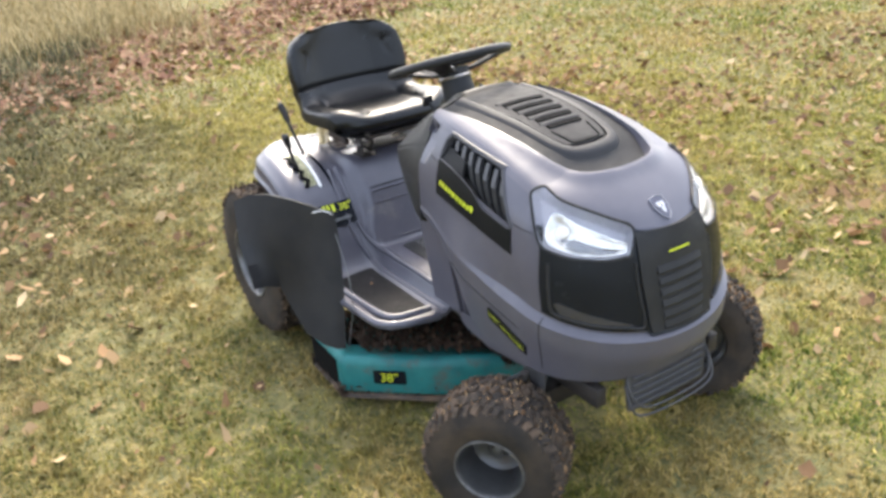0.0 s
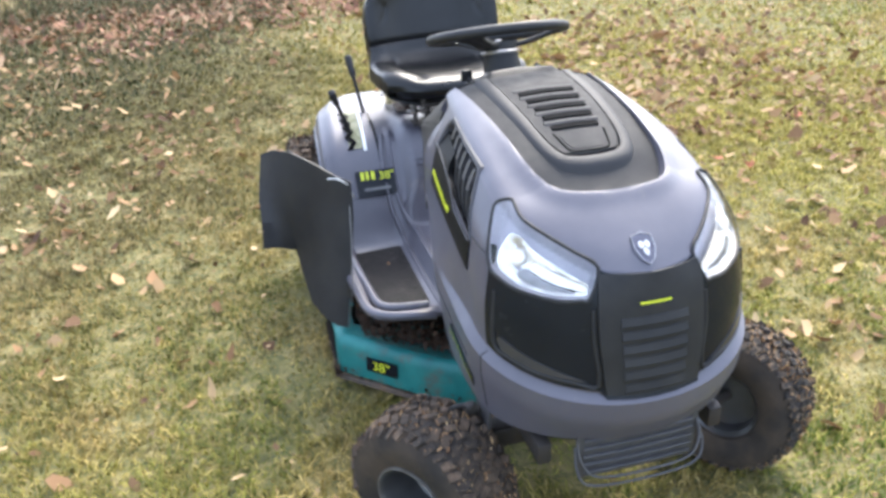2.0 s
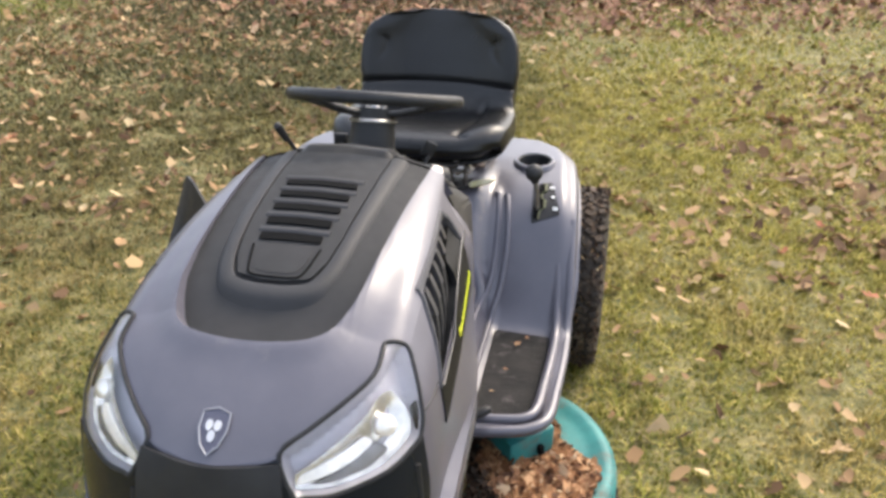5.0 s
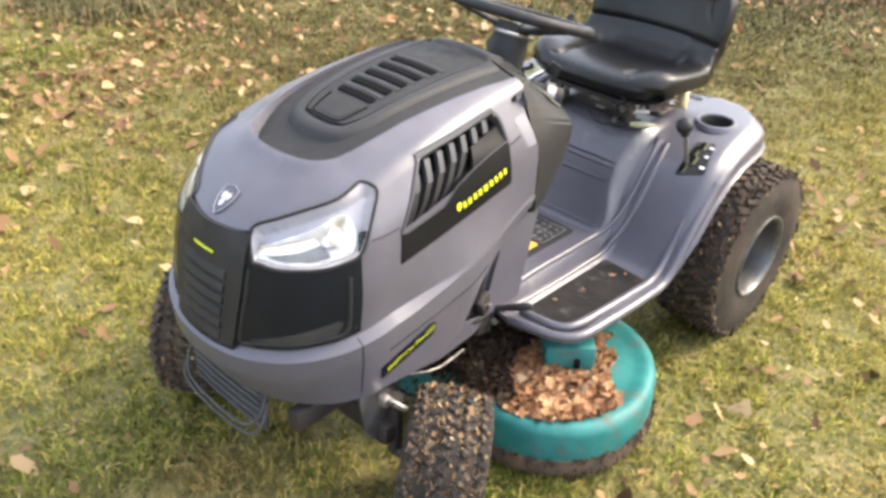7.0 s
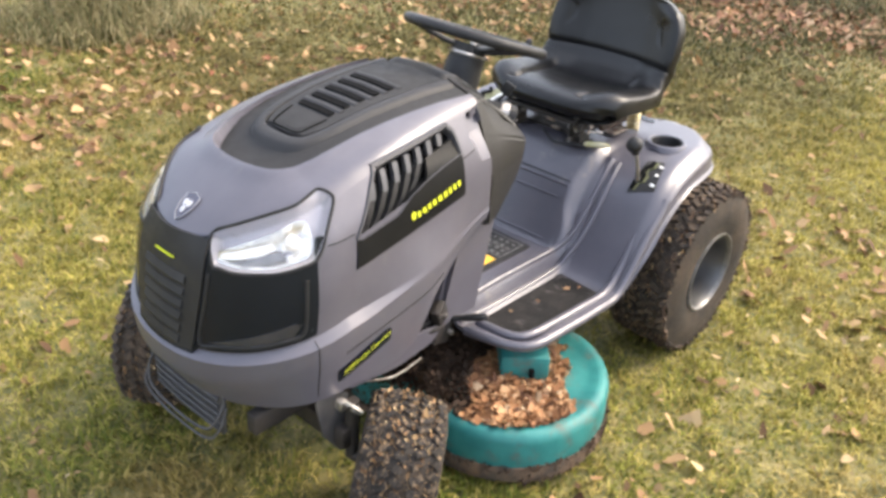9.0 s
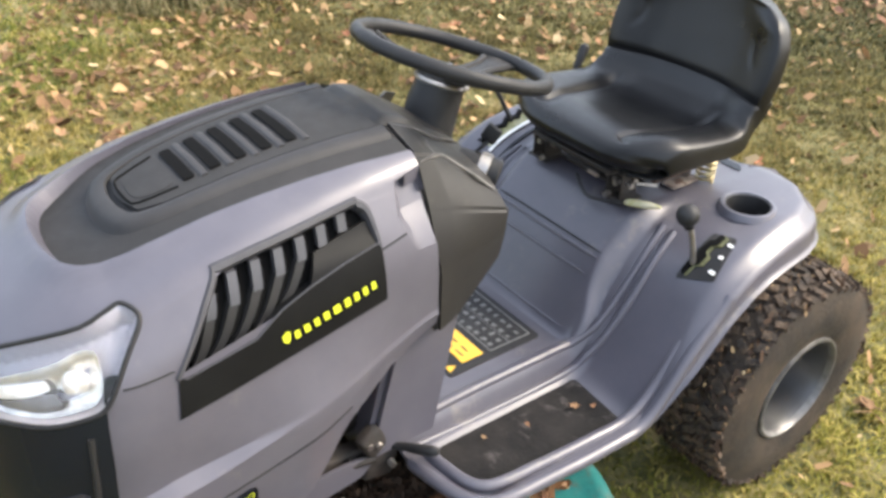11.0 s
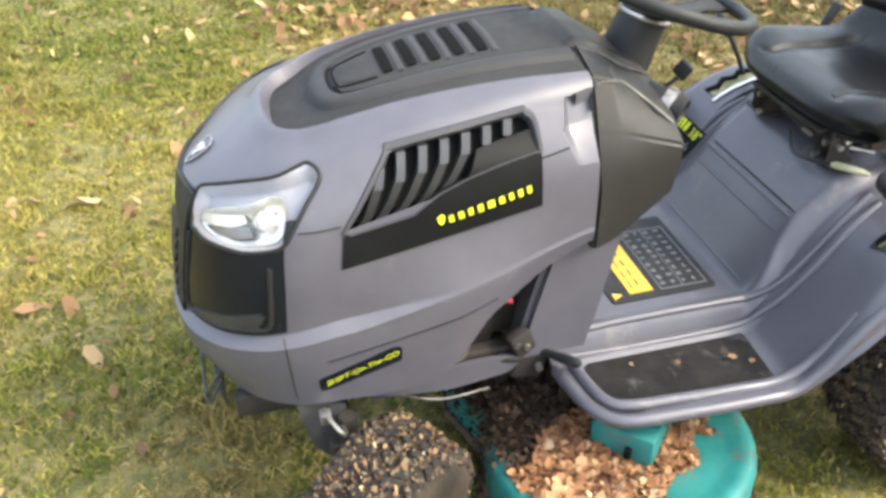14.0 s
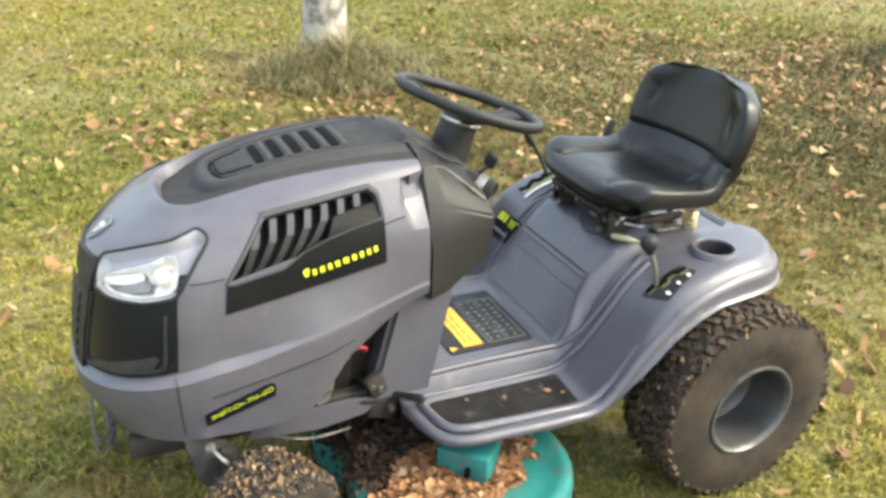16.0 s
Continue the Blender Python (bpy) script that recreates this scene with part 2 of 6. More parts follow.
TUFT = island_mat("tuft_grass", [(0.0, (0.065, 0.07, 0.026)), (0.5, (0.165, 0.150, 0.065)), (1.0, (0.38, 0.31, 0.17))], 0.75, translucent=0.2)
LEAF = island_mat("dead_leaves", [(0.0, (0.09, 0.042, 0.025)), (0.35, (0.25, 0.12, 0.056)), (0.65, (0.39, 0.205, 0.096)), (0.9, (0.51, 0.31, 0.165)), (1.0, (0.62, 0.47, 0.30))], 0.75, translucent=0.15)
LITTER = island_mat("leaf_litter", [(0.0, (0.07, 0.038, 0.020)), (0.35, (0.20, 0.115, 0.056)), (0.65, (0.33, 0.20, 0.098)), (0.92, (0.43, 0.30, 0.155)), (1.0, (0.48, 0.37, 0.21))], 0.8, translucent=0.15)
# mud and caked dirt, dark enough to hold the shade over the deck
DIRT_SHADE = island_mat("caked_dirt_and_shade", [(0.0, (0.018, 0.012, 0.008)), (0.6, (0.045, 0.028, 0.018)), (0.9, (0.075, 0.045, 0.028)), (1.0, (0.12, 0.075, 0.046))], 0.85)
BEDLEAF = island_mat("bed_leaves", [(0.0, (0.075, 0.036, 0.022)), (0.4, (0.20, 0.098, 0.058)), (0.75, (0.33, 0.18, 0.10)), (1.0, (0.46, 0.31, 0.18))], 0.75, translucent=0.1)
# weed tones kept dark to paint in the shade from the trees
WEED = island_mat("dark_weeds", [(0.0, (0.022, 0.03, 0.01)), (0.5, (0.06, 0.062, 0.022)), (1.0, (0.14, 0.11, 0.05))], 0.8, translucent=0.15)
LEAF1 = island_mat("single_dead_leaf", [(0.0, (0.10, 0.055, 0.03)), (0.3, (0.25, 0.135, 0.07)), (0.5, (0.30, 0.18, 0.093)), (0.62, (0.40, 0.15, 0.08)), (0.7, (0.33, 0.21, 0.11)), (0.92, (0.35, 0.24, 0.12)), (1.0, (0.38, 0.285, 0.15))], 0.7, obj_random=True, translucent=0.15)

_gl = bpy.data.materials.new("clear_lens")
_gl.use_nodes = True
_p = _gl.node_tree.nodes["Principled BSDF"]
_p.inputs["Base Color"].default_value = (0.99, 0.98, 0.96, 1)
_p.inputs["Roughness"].default_value = 0.03
_p.inputs["Transmission Weight"].default_value = 1.0
_p.inputs["IOR"].default_value = 1.3
LENS = _gl


# ---- mesh tools ----
def mesh_ob(name, bm, material, parent=None, label="", smooth=True, angle=40):
    me = bpy.data.meshes.new(name)
    bm.normal_update()
    if smooth:
        for f in bm.faces:
            f.smooth = True
        lim = radians(angle)
        for e in bm.edges:
            if len(e.link_faces) == 2 and e.calc_face_angle(0) > lim:
                e.smooth = False
    bm.to_mesh(me)
    bm.free()
    me.materials.append(material)
    ob = new(name, me)
    if parent:
        ob.parent = parent
    if label:
        ob["label"] = label
    return ob


def part(name, bm, material, parent, label="", smooth=True, angle=40):
    return mesh_ob(name, bm, material, parent, label, smooth, angle)


def lerp(a, b, t):
    return a + (b - a) * t


def sm(a, b, x):
    t = min(max((x - a) / (b - a), 0.0), 1.0)
    return t * t * (3 - 2 * t)


def table(pts):
    xs, ys = zip(*pts)
    return lambda x: float(np.interp(x, xs, ys))


def box(bm, cx, cy, cz, sx, sy, sz, bevel=0.0, m=None, seg=2):
    r = bmesh.ops.create_cube(bm, size=1.0)
    vs = r["verts"]
    M = Matrix.Translation((cx, cy, cz)) @ (m or Matrix()) @ Matrix.Diagonal((sx, sy, sz, 1))
    bmesh.ops.transform(bm, matrix=M, verts=vs)
    if bevel:
        es = {e for v in vs for e in v.link_edges}
        bmesh.ops.bevel(bm, geom=list(es), offset=bevel, segments=seg, affect='EDGES', profile=0.5)
    return bm


def tube(bm, pts, r, n=10, closed=False, cap=True):
    """A round bar along points; r a number or one radius a point."""
    pts = [Vector(p) for p in pts]
    k = len(pts)
    rad = r if isinstance(r, (list, tuple)) else [r] * k
    rings, up = [], None
    for i, p in enumerate(pts):
        a = pts[(i - 1) % k] if closed or i else p
        b = pts[(i + 1) % k] if closed or i < k - 1 else p
        t = (b - a).normalized()
        if up is None:
            up = t.orthogonal().normalized()
        up = (up - t * up.dot(t)).normalized()
        w = t.cross(up)
        rings.append([bm.verts.new(p + (up * math.cos(2 * math.pi * j / n) + w * math.sin(2 * math.pi * j / n)) * rad[i]) for j in range(n)])
    for i in range(k if closed else k - 1):
        A, B = rings[i], rings[(i + 1) % k]
        for j in range(n):
            bm.faces.new((A[j], A[(j + 1) % n], B[(j + 1) % n], B[j]))
    if cap and not closed:
        bm.faces.new(rings[0][::-1])
        bm.faces.new(rings[-1])
    return bm


def curve_pts(ctrl, n=8, closed=False):
    """Catmull-Rom through control points."""
    c = [Vector(p) for p in ctrl]
    k = len(c)
    out = []
    for i in range(k if closed else k - 1):
        p0 = c[(i - 1) % k] if closed or i else c[0]
        p1, p2 = c[i], c[(i + 1) % k]
        p3 = c[(i + 2) % k] if closed or i < k - 2 else c[-1]
        for j in range(n):
            t = j / n
            out.append(0.5 * ((2 * p1) + (p2 - p0) * t + (2 * p0 - 5 * p1 + 4 * p2 - p3) * t * t + (3 * p1 - p0 - 3 * p2 + p3) * t ** 3))
    if not closed:
        out.append(c[-1])
    return out


def lathe(bm, prof, n=48, m=None):
    """Turns (radius, x) round the x axis."""
    rings = []
    for r, x in prof:
        if r < 1e-6:
            rings.append([bm.verts.new((x, 0, 0))])
        else:
            rings.append([bm.verts.new((x, r * math.cos(2 * math.pi * j / n), r * math.sin(2 * math.pi * j / n))) for j in range(n)])
    fresh = [v for g in rings for v in g]
    for A, B in zip(rings, rings[1:]):
        for j in range(n):
            q = [A[j % len(A)], A[(j + 1) % len(A)], B[(j + 1) % len(B)], B[j % len(B)]]
            q = list(dict.fromkeys(q))
            if len(q) > 2:
                bm.faces.new(q)
    if m:
        bmesh.ops.transform(bm, matrix=m, verts=fresh)
    return bm


def grid_mesh(bm, P, closed=False):
    """Faces through a grid of points P[i][j]."""
    V = [[bm.verts.new(p) for p in row] for row in P]
    for i in range(len(V) - 1):
        for j in range(len(V[0]) - (0 if closed else 1)):
            a, b = j, (j + 1) % len(V[0])
            bm.faces.new((V[i][a], V[i][b], V[i + 1][b], V[i + 1][a]))
    return V


def thicken(bm, d):
    """Gives an open sheet a thickness d against its normals."""
    bm.normal_update()
    old = {v: v.normal.copy() for v in bm.verts}
    faces, edge = list(bm.faces), [e for e in bm.edges if e.is_boundary]
    twin = {v: bm.verts.new(v.co - n * d) for v, n in old.items()}
    for f in faces:
        bm.faces.new([twin[v] for v in reversed(f.verts)])
    for e in edge:
        f = e.link_faces[0]
        a, b = e.verts
        i = list(f.verts).index(a)
        if f.verts[(i + 1) % len(f.verts)] is not b:
            a, b = b, a
        bm.faces.new((b, a, twin[a], twin[b]))
    return bm


def sheet(poly, step, place, thick=0.0, core=(0, 1.6, 0)):
    """A polygon of a flat domain, cut into a fine grid and laid by place(a, b) into space."""
    bm = bmesh.new()
    bm.faces.new([bm.verts.new((a, b, 0)) for a, b in poly])
    bm.normal_update()
    if next(iter(bm.faces)).normal.z < 0:
        for f in bm.faces:
            f.normal_flip()
    sa, sb = step if isinstance(step, tuple) else (step, step)
    lo = [min(p[i] for p in poly) for i in (0, 1)]
    hi = [max(p[i] for p in poly) for i in (0, 1)]
    for axis, s in ((0, sa), (1, sb)):
        for k in range(1, int((hi[axis] - lo[axis]) / s) + 1):
            co, no = [0, 0, 0], [0, 0, 0]
            co[axis], no[axis] = lo[axis] + k * s - 1e-5, 1
            bmesh.ops.bisect_plane(bm, geom=list(bm.verts) + list(bm.edges) + list(bm.faces), plane_co=co, plane_no=no, dist=1e-6)
    for v in bm.verts:
        v.co = place(v.co.x, v.co.y)
    bm.normal_update()
    if sum(f.normal.dot(f.calc_center_median() - Vector(core)) for f in bm.faces) < 0:
        bmesh.ops.reverse_faces(bm, faces=bm.faces)
    if thick:
        thicken(bm, thick)
    return bm


def rounded(poly, r, n=5):
    """Rounds the corners of a polygon; r one radius or one a corner."""
    out, k = [], len(poly)
    for i, p in enumerate(poly):
        rr = r[i] if isinstance(r, (list, tuple)) else r
        p, a, b = Vector(p), Vector(poly[i - 1]), Vector(poly[(i + 1) % k])
        if rr <= 0:
            out.append((p.x, p.y))
            continue
        da, db = (a - p), (b - p)
        q = min(rr, da.length * 0.49, db.length * 0.49)
        s, e = p + da.normalized() * q, p + db.normalized() * q
        for j in range(n + 1):
            t = j / n
            c = s * (1 - t) ** 2 + p * 2 * t * (1 - t) + e * t * t
            out.append((c.x, c.y))
    return out


def cut_hole(bm, poly, inside, axes):
    """Cuts a convex polygon out of the faces for which inside(face) holds; axes name the two coordinates of the polygon."""
    ia, ib = axes
    cx = sum(p[0] for p in poly) / len(poly)
    cy = sum(p[1] for p in poly) / len(poly)
    planes = []
    for i, p in enumerate(poly):
        q = poly[(i + 1) % len(poly)]
        n = (q[1] - p[1], -(q[0] - p[0]))
        if n[0] * (cx - p[0]) + n[1] * (cy - p[1]) > 0:
            n = (-n[0], -n[1])
        planes.append((p, n))
    lo = [min(p[i] for p in poly) - 0.03 for i in (0, 1)]
    hi = [max(p[i] for p in poly) + 0.03 for i in (0, 1)]

    def near():
        return [f for f in bm.faces if inside(f) and any(lo[0] < v.co[ia] < hi[0] and lo[1] < v.co[ib] < hi[1] for v in f.verts)]

    def within(f, planes):
        c = f.calc_center_median()
        return all(n[0] * (c[ia] - p[0]) + n[1] * (c[ib] - p[1]) < 1e-6 for p, n in planes)
    for k, (p, n) in enumerate(planes):
        fs = [f for f in near() if within(f, planes[:k])]
        co, no = [0, 0, 0], [0, 0, 0]
        co[ia], co[ib], no[ia], no[ib] = p[0], p[1], n[0], n[1]
        geom = fs + list({e for f in fs for e in f.edges}) + list({v for f in fs for v in f.verts})
        bmesh.ops.bisect_plane(bm, geom=geom, plane_co=co, plane_no=no, dist=1e-6)
    gone = [f for f in near() if within(f, planes)]
    bmesh.ops.delete(bm, geom=gone, context='FACES')
    rim = [e for e in bm.edges if e.is_boundary and all(lo[0] < v.co[ia] < hi[0] and lo[1] < v.co[ib] < hi[1] for v in e.verts) and inside(e.link_faces[0])]
    return rim


def sink(bm, edges, shift):
    """A wall from a cut edge; gives back its lower vertices."""
    made = bmesh.ops.extrude_edge_only(bm, edges=edges)["geom"]
    low = [g for g in made if isinstance(g, bmesh.types.BMVert)]
    bmesh.ops.translate(bm, verts=low, vec=shift)
    return low


def bars(a0, b0, a1, b1, h, widths, gap):
    """Plain bars in a row from (a0, b0) to (a1, b1): a list of polygons."""
    d = Vector((a1 - a0, b1 - b0))
    L = d.length
    d.normalize()
    n = Vector((-d.y, d.x))
    total = sum(widths) + gap * (len(widths) - 1)
    out, s = [], 0.0
    for w in widths:
        p, q = Vector((a0, b0)) + d * (s / total * L), Vector((a0, b0)) + d * ((s + w) / total * L)
        out.append([tuple(p), tuple(q), tuple(q + n * h), tuple(p + n * h)])
        s += w + gap
    return out


def letters(text, size, place, thick=0.0015):
    """Readable words with the built-in font, laid by place(a, b) onto a surface."""
    cu = bpy.data.curves.new("words", 'FONT')
    cu.body, cu.size = text, size
    ob = bpy.data.objects.new("words", cu)
    me = bpy.data.meshes.new_from_object(ob)
    bm = bmesh.new()
    bm.from_mesh(me)
    bpy.data.objects.remove(ob)
    bpy.data.curves.remove(cu)
    bpy.data.meshes.remove(me)
    for v in bm.verts:
        v.co = place(v.co.x, v.co.y)
    return bm


# ---- ground ----
def lawn_height(x, y):
    return 0.012 * noise.noise((x * 0.7, y * 0.7, 0.3)) + 0.006 * noise.noise((x * 2.3, y * 2.3, 5.1)) - 0.006


def lawn():
    bm = bmesh.new()
    xs = sorted(set([-900, -300, -100, -40, -20] + [round(-14 + 0.25 * i, 3) for i in range(113)] + [20, 40, 100, 300, 900]))
    ys = sorted(set([-900, -300, -100, -40, -20] + [round(-12 + 0.25 * i, 3) for i in range(121)] + [26, 40, 100, 300, 900]))
    grid_mesh(bm, [[(x, y, lawn_height(x, y) if abs(x) < 13.9 and -11.9 < y < 17.9 else 0.0) for x in xs] for y in ys])
    bm.normal_update()
    for f in bm.faces:
        if f.normal.z < 0:
            f.normal_flip()
    ob = mesh_ob("ground", bm, SOIL)
    return tagged(ob, "mossy autumn lawn soil under short grass", "ground", kind="structure")


ground = lawn()

# ---- lawn tractor ----
TX, TYAW = 1.346, -1.0
TRACTOR = pose(TX, 0, 0, 0, 0, TYAW)
tractor = new("lawn_tractor")
tractor.matrix_world = TRACTOR
tractor.empty_display_size = 0.2
tagged(tractor, "grey riding lawn tractor with black seat and teal deck on grass", "lawn tractor")

# hood surface: columns round the plan, levels from the lower edge to the crown
HY, HREAR = 1.40, 1.875
bot_side = table([(1.25, .396), (1.357, .379), (1.459, .370), (1.555, .373), (1.608, .400), (1.645, .448), (1.68, .498), (1.777, .562), (1.85, .594), (1.88, .602)])
top_line = table([(1.40, .826), (1.47, .851), (1.545, .872), (1.62, .888), (1.70, .899), (1.78, .906), (1.88, .908)])
crease = table([(1.30, .547), (1.40, .546), (1.45, .551), (1.57, .571), (1.66, .590), (1.76, .608), (1.88, .632)])


def side_profile(y):
    t, c = top_line(y), crease(y)
    b = min(bot_side(y), c - 0.012)
    k = lambda f: lerp(c, t, f)
    f = min(max((y - 1.40) / .47, 0), 1) ** 1.6
    g = sm(1.60, 1.88, y)
    m = lambda a, e, n: (lerp(a, n, f), k(lerp(e[0], e[1], f)))
    e = 1 - sm(1.42, 1.62, y)
    out = lerp(.300, .254, g)
    return [(lerp(.284, .246, g), b), (lerp(.299, .252, g), lerp(b, c, .7)), (out, c - .004 - .008 * e), (out - .003 - .015 * e, c + .004 + .002 * e),
            m(.282, (.30, .25), .250), m(.275, (.50, .42), .246), m(.261, (.69, .58), .233), m(.229, (.865, .78), .204), m(.198, (.932, .90), .178), m(.11, (.985, .975), .10), (0, t)]


FRONT = [(.218, .362), (.256, .425), (.260, .474), (.242, .487), (.235, .55), (.223, .62), (.210, .685), (.200, .722), (.158, .756), (.08, .802), (0, .826)]
PLAN = [2.15, 2.15, 2.15, 2.15, 2.15, 2.1, 2.0, 1.75, 1.75, 2.0, 2.0]


def smooth_profile(ctrl, n=9):
    sharp = 3
    out = []
    for a, b in zip(ctrl[:sharp], ctrl[1:sharp + 1]):
        for j in range(3):
            out.append((lerp(a[0], b[0], j / 3), lerp(a[1], b[1], j / 3)))
    for p in curve_pts([(r, z, 0) for r, z in ctrl[sharp:8]], n)[:-1] + curve_pts([(r, z, 0) for r, z in ctrl[7:]], n):
        out.append((p.x, p.y))
    return out


def hood_point(col, prof_cache={}):
    """The column of points for one plan station: ('s', side, y) or ('n', angle)."""
    if col[0] == 's':
        return [(col[1] * r, col[2], z) for r, z in smooth_profile(side_profile(col[2]))]
    a = radians(col[1])
    c, s = math.cos(a), math.sin(a)
    w = s
    out = []
    for (rs, zs), (rf, zf), n in zip(side_profile(HY), FRONT, PLAN):
        if rs < 1e-6:
            r = 0.0
        else:
            r = ((abs(c) / rs) ** n + (abs(s) / rf) ** n) ** (-1 / n)
        out.append((r, lerp(zs, zf, w)))
    return [(r * c, HY - r * s, z) for r, z in smooth_profile(out)]


back = [HREAR - .0155 * i for i in range(28)] + [1.441 - .005 * i for i in range(8)]
cols = [('s', 1, y) for y in back] + [('n', 180 * i / 180) for i in range(181)] + [('s', -1, y) for y in reversed(back)]
hood_bm = bmesh.new()
grid_mesh(hood_bm, [hood_point(c) for c in cols])
bmesh.ops.remove_doubles(hood_bm, verts=hood_bm.verts, dist=2e-4)
TOP = [(.166, 1.877), (.164, 1.80), (.160, 1.70), (.152, 1.58), (.145, 1.475), (.130, 1.412), (.107, 1.374), (.066, 1.355), (0, 1.349)]
TOP = [(p.x, p.y) for p in curve_pts([(u, y, 0) for u, y in TOP + [(-u, y) for u, y in reversed(TOP[:-1])]], 3)]


def edge_distance(poly, a, b):
    p, best = Vector((a, b)), 9.0
    for q, r in zip(poly, poly[1:] + poly[:1]):
        q, r = Vector(q), Vector(r)
        k = min(max((p - q).dot(r - q) / max((r - q).length_squared, 1e-9), 0), 1)
        best = min(best, (p - q - (r - q) * k).length)
    return best


bmesh.ops.recalc_face_normals(hood_bm, faces=hood_bm.faces)
hood_bm.normal_update()
if sum(f.normal.z * f.calc_area() for f in hood_bm.faces) < 0:
    bmesh.ops.reverse_faces(hood_bm, faces=hood_bm.faces)
hood_bm.normal_update()
from mathutils.bvhtree import BVHTree
HOOD = BVHTree.FromBMesh(hood_bm)
# the hood swells up to a lip round the insert
for v in hood_bm.verts:
    if v.co.z > .72 and v.co.y > 1.28:
        d = edge_distance(TOP[:-1], v.co.x, v.co.y)
        v.co.z += .010 * math.exp(-(d / .022) ** 2) * (1 - .75 * sm(1.42, 1.70, v.co.y))
hood_bm.normal_update()


def on_side(side, off):
    def place(y, z):
        h = HOOD.ray_cast((side * 1.0, y, z), (-side, 0, 0))
        if h[0] is None:
            h = HOOD.find_nearest((side * 0.27, y, z))
        return h[0] + Vector(h[1]) * off
    return place


def on_top(off):
    def place(u, y):
        h = HOOD.ray_cast((u, y, 2.0), (0, 0, -1))
        if h[0] is None:
            h = HOOD.find_nearest((u, y, 0.9))
        return h[0] + Vector(h[1]) * off
    return place


def on_nose(off):
    def place(ang, z):
        a = radians(ang)
        d = Vector((math.cos(a), -math.sin(a), 0))
        o = Vector((0, HY, z))
        h = HOOD.ray_cast(o + d, -d)
        if h[0] is None:
            h = HOOD.find_nearest(o + d * 0.25)
        return h[0] + Vector(h[1]) * off
    return place


def nose_poly(pts, side):
    """Angles from the tractor's left; side -1 mirrors to its right."""
    return [(a if side > 0 else 180 - a, z) for a, z in pts]


VENT_IN = [(1.440, .719), (1.515, .815), (1.538, .830), (1.728, .8535), (1.751, .851), (1.7655, .837), (1.770, .79)]
# headlight outline round the front corner: angle and height
LAMP = [(58.7, .681), (61.5, .731), (48.2, .751), (32.1, .770), (15.2, .788), (5, .802), (.3, .807), (-2.4, .806), (-3.9, .799), (-2.6, .789), (.3, .775), (4, .756), (9, .723), (12.0, .704), (16, .694), (28, .681), (45, .674), (55, .677)]

LAMP_K = .0042
LAMP_FLAT = [(a * LAMP_K, z) for a, z in LAMP]


def hull(pts):
    """The convex outline of some points."""
    def chain(seq):
        out = []
        for p in seq:
            while len(out) > 1 and (out[-1][0] - out[-2][0]) * (p[1] - out[-2][1]) - (out[-1][1] - out[-2][1]) * (p[0] - out[-2][0]) <= 0:
                out.pop()
            out.append(p)
        return out[:-1]
    pts = sorted(pts)
    return chain(pts) + chain(pts[::-1])


# lamp openings, cut in the unrolled corner: angle, height, radius
FAR = 10.0
for s in (1, -1):
    for v in hood_bm.verts:
        if .62 < v.co.z < .86 and v.co.y < 1.46 and v.co.x * s > .02:
            a, r = math.degrees(math.atan2(HY - v.co.y, v.co.x * s)), math.hypot(HY - v.co.y, v.co.x)
            v.co = (FAR + a * LAMP_K, v.co.z, r)
    cut_hole(hood_bm, [(FAR + a, z) for a, z in hull(LAMP_FLAT)], lambda f: all(v.co.x > FAR / 2 for v in f.verts), (0, 1))
    for v in hood_bm.verts:
        if v.co.x > FAR / 2:
            a = radians((v.co.x - FAR) / LAMP_K)
            v.co = (s * v.co.z * math.cos(a), HY - v.co.z * math.sin(a), v.co.y)
hood_bm.normal_update()

# openings in the hood: the two side vents and the charcoal insert on top
for s in (1, -1):
    cut_hole(hood_bm, VENT_IN, lambda f: f.normal.x * s > 0.4, (1, 2))
for s in (1, -1):
    cut_hole(hood_bm, [(1.812, .815), (1.822, .862), (1.89, .874), (1.89, .758), (1.835, .758)], lambda f: f.normal.x * s > 0.3, (1, 2))
rim = cut_hole(hood_bm, TOP, lambda f: f.normal.z > 0.3 and f.calc_center_median().z > 0.78, (0, 1))
rim = [e for e in rim if not all(v.co.y > HREAR - 0.001 for v in e.verts)]
for v in sink(hood_bm, rim, (0, 0, -0.022)):
    front = 1 - sm(1.36, 1.56, v.co.y)
    inward = Vector((-v.co.x, 1.55 - v.co.y, 0)).normalized()
    v.co += inward * .014 * front
hood = part("hood", hood_bm, PAINT, tractor, "glossy lavender-grey engine hood", angle=28)

# charcoal insert with its raised louvre panel
insert = part("hood_insert", sheet(TOP, 0.02, lambda u, y: on_top(-.005 - .012 * (1 - sm(1.36, 1.50, y)))(u, y), 0.006), INSERT, hood, "matt charcoal insert on the hood crown")
out = [(.122, 1.868), (.116, 1.70), (.107, 1.58), (.098, 1.505), (.078, 1.458), (.042, 1.440), (0, 1.436)]
inn = [(.094, 1.868), (.090, 1.70), (.084, 1.58), (.076, 1.516), (.060, 1.476), (.030, 1.465), (0, 1.463)]
out, inn = [[(p.x, p.y) for p in curve_pts([(u, y, 0) for u, y in c + [(-u, y) for u, y in reversed(c[:-1])]], 5)] for c in (out, inn)]
bm = bmesh.new()
grid_mesh(bm, [[on_top(off)(lerp(a[0], b[0], k), lerp(a[1], b[1], k)) for a, b in zip(out, inn)] for k, off in ((-.45, -.014), (-.12, -.004), (.06, .0005), (.25, .0030), (.8, .0035), (.97, .002), (1, -.004))])
bmesh.ops.recalc_face_normals(bm, faces=bm.faces)
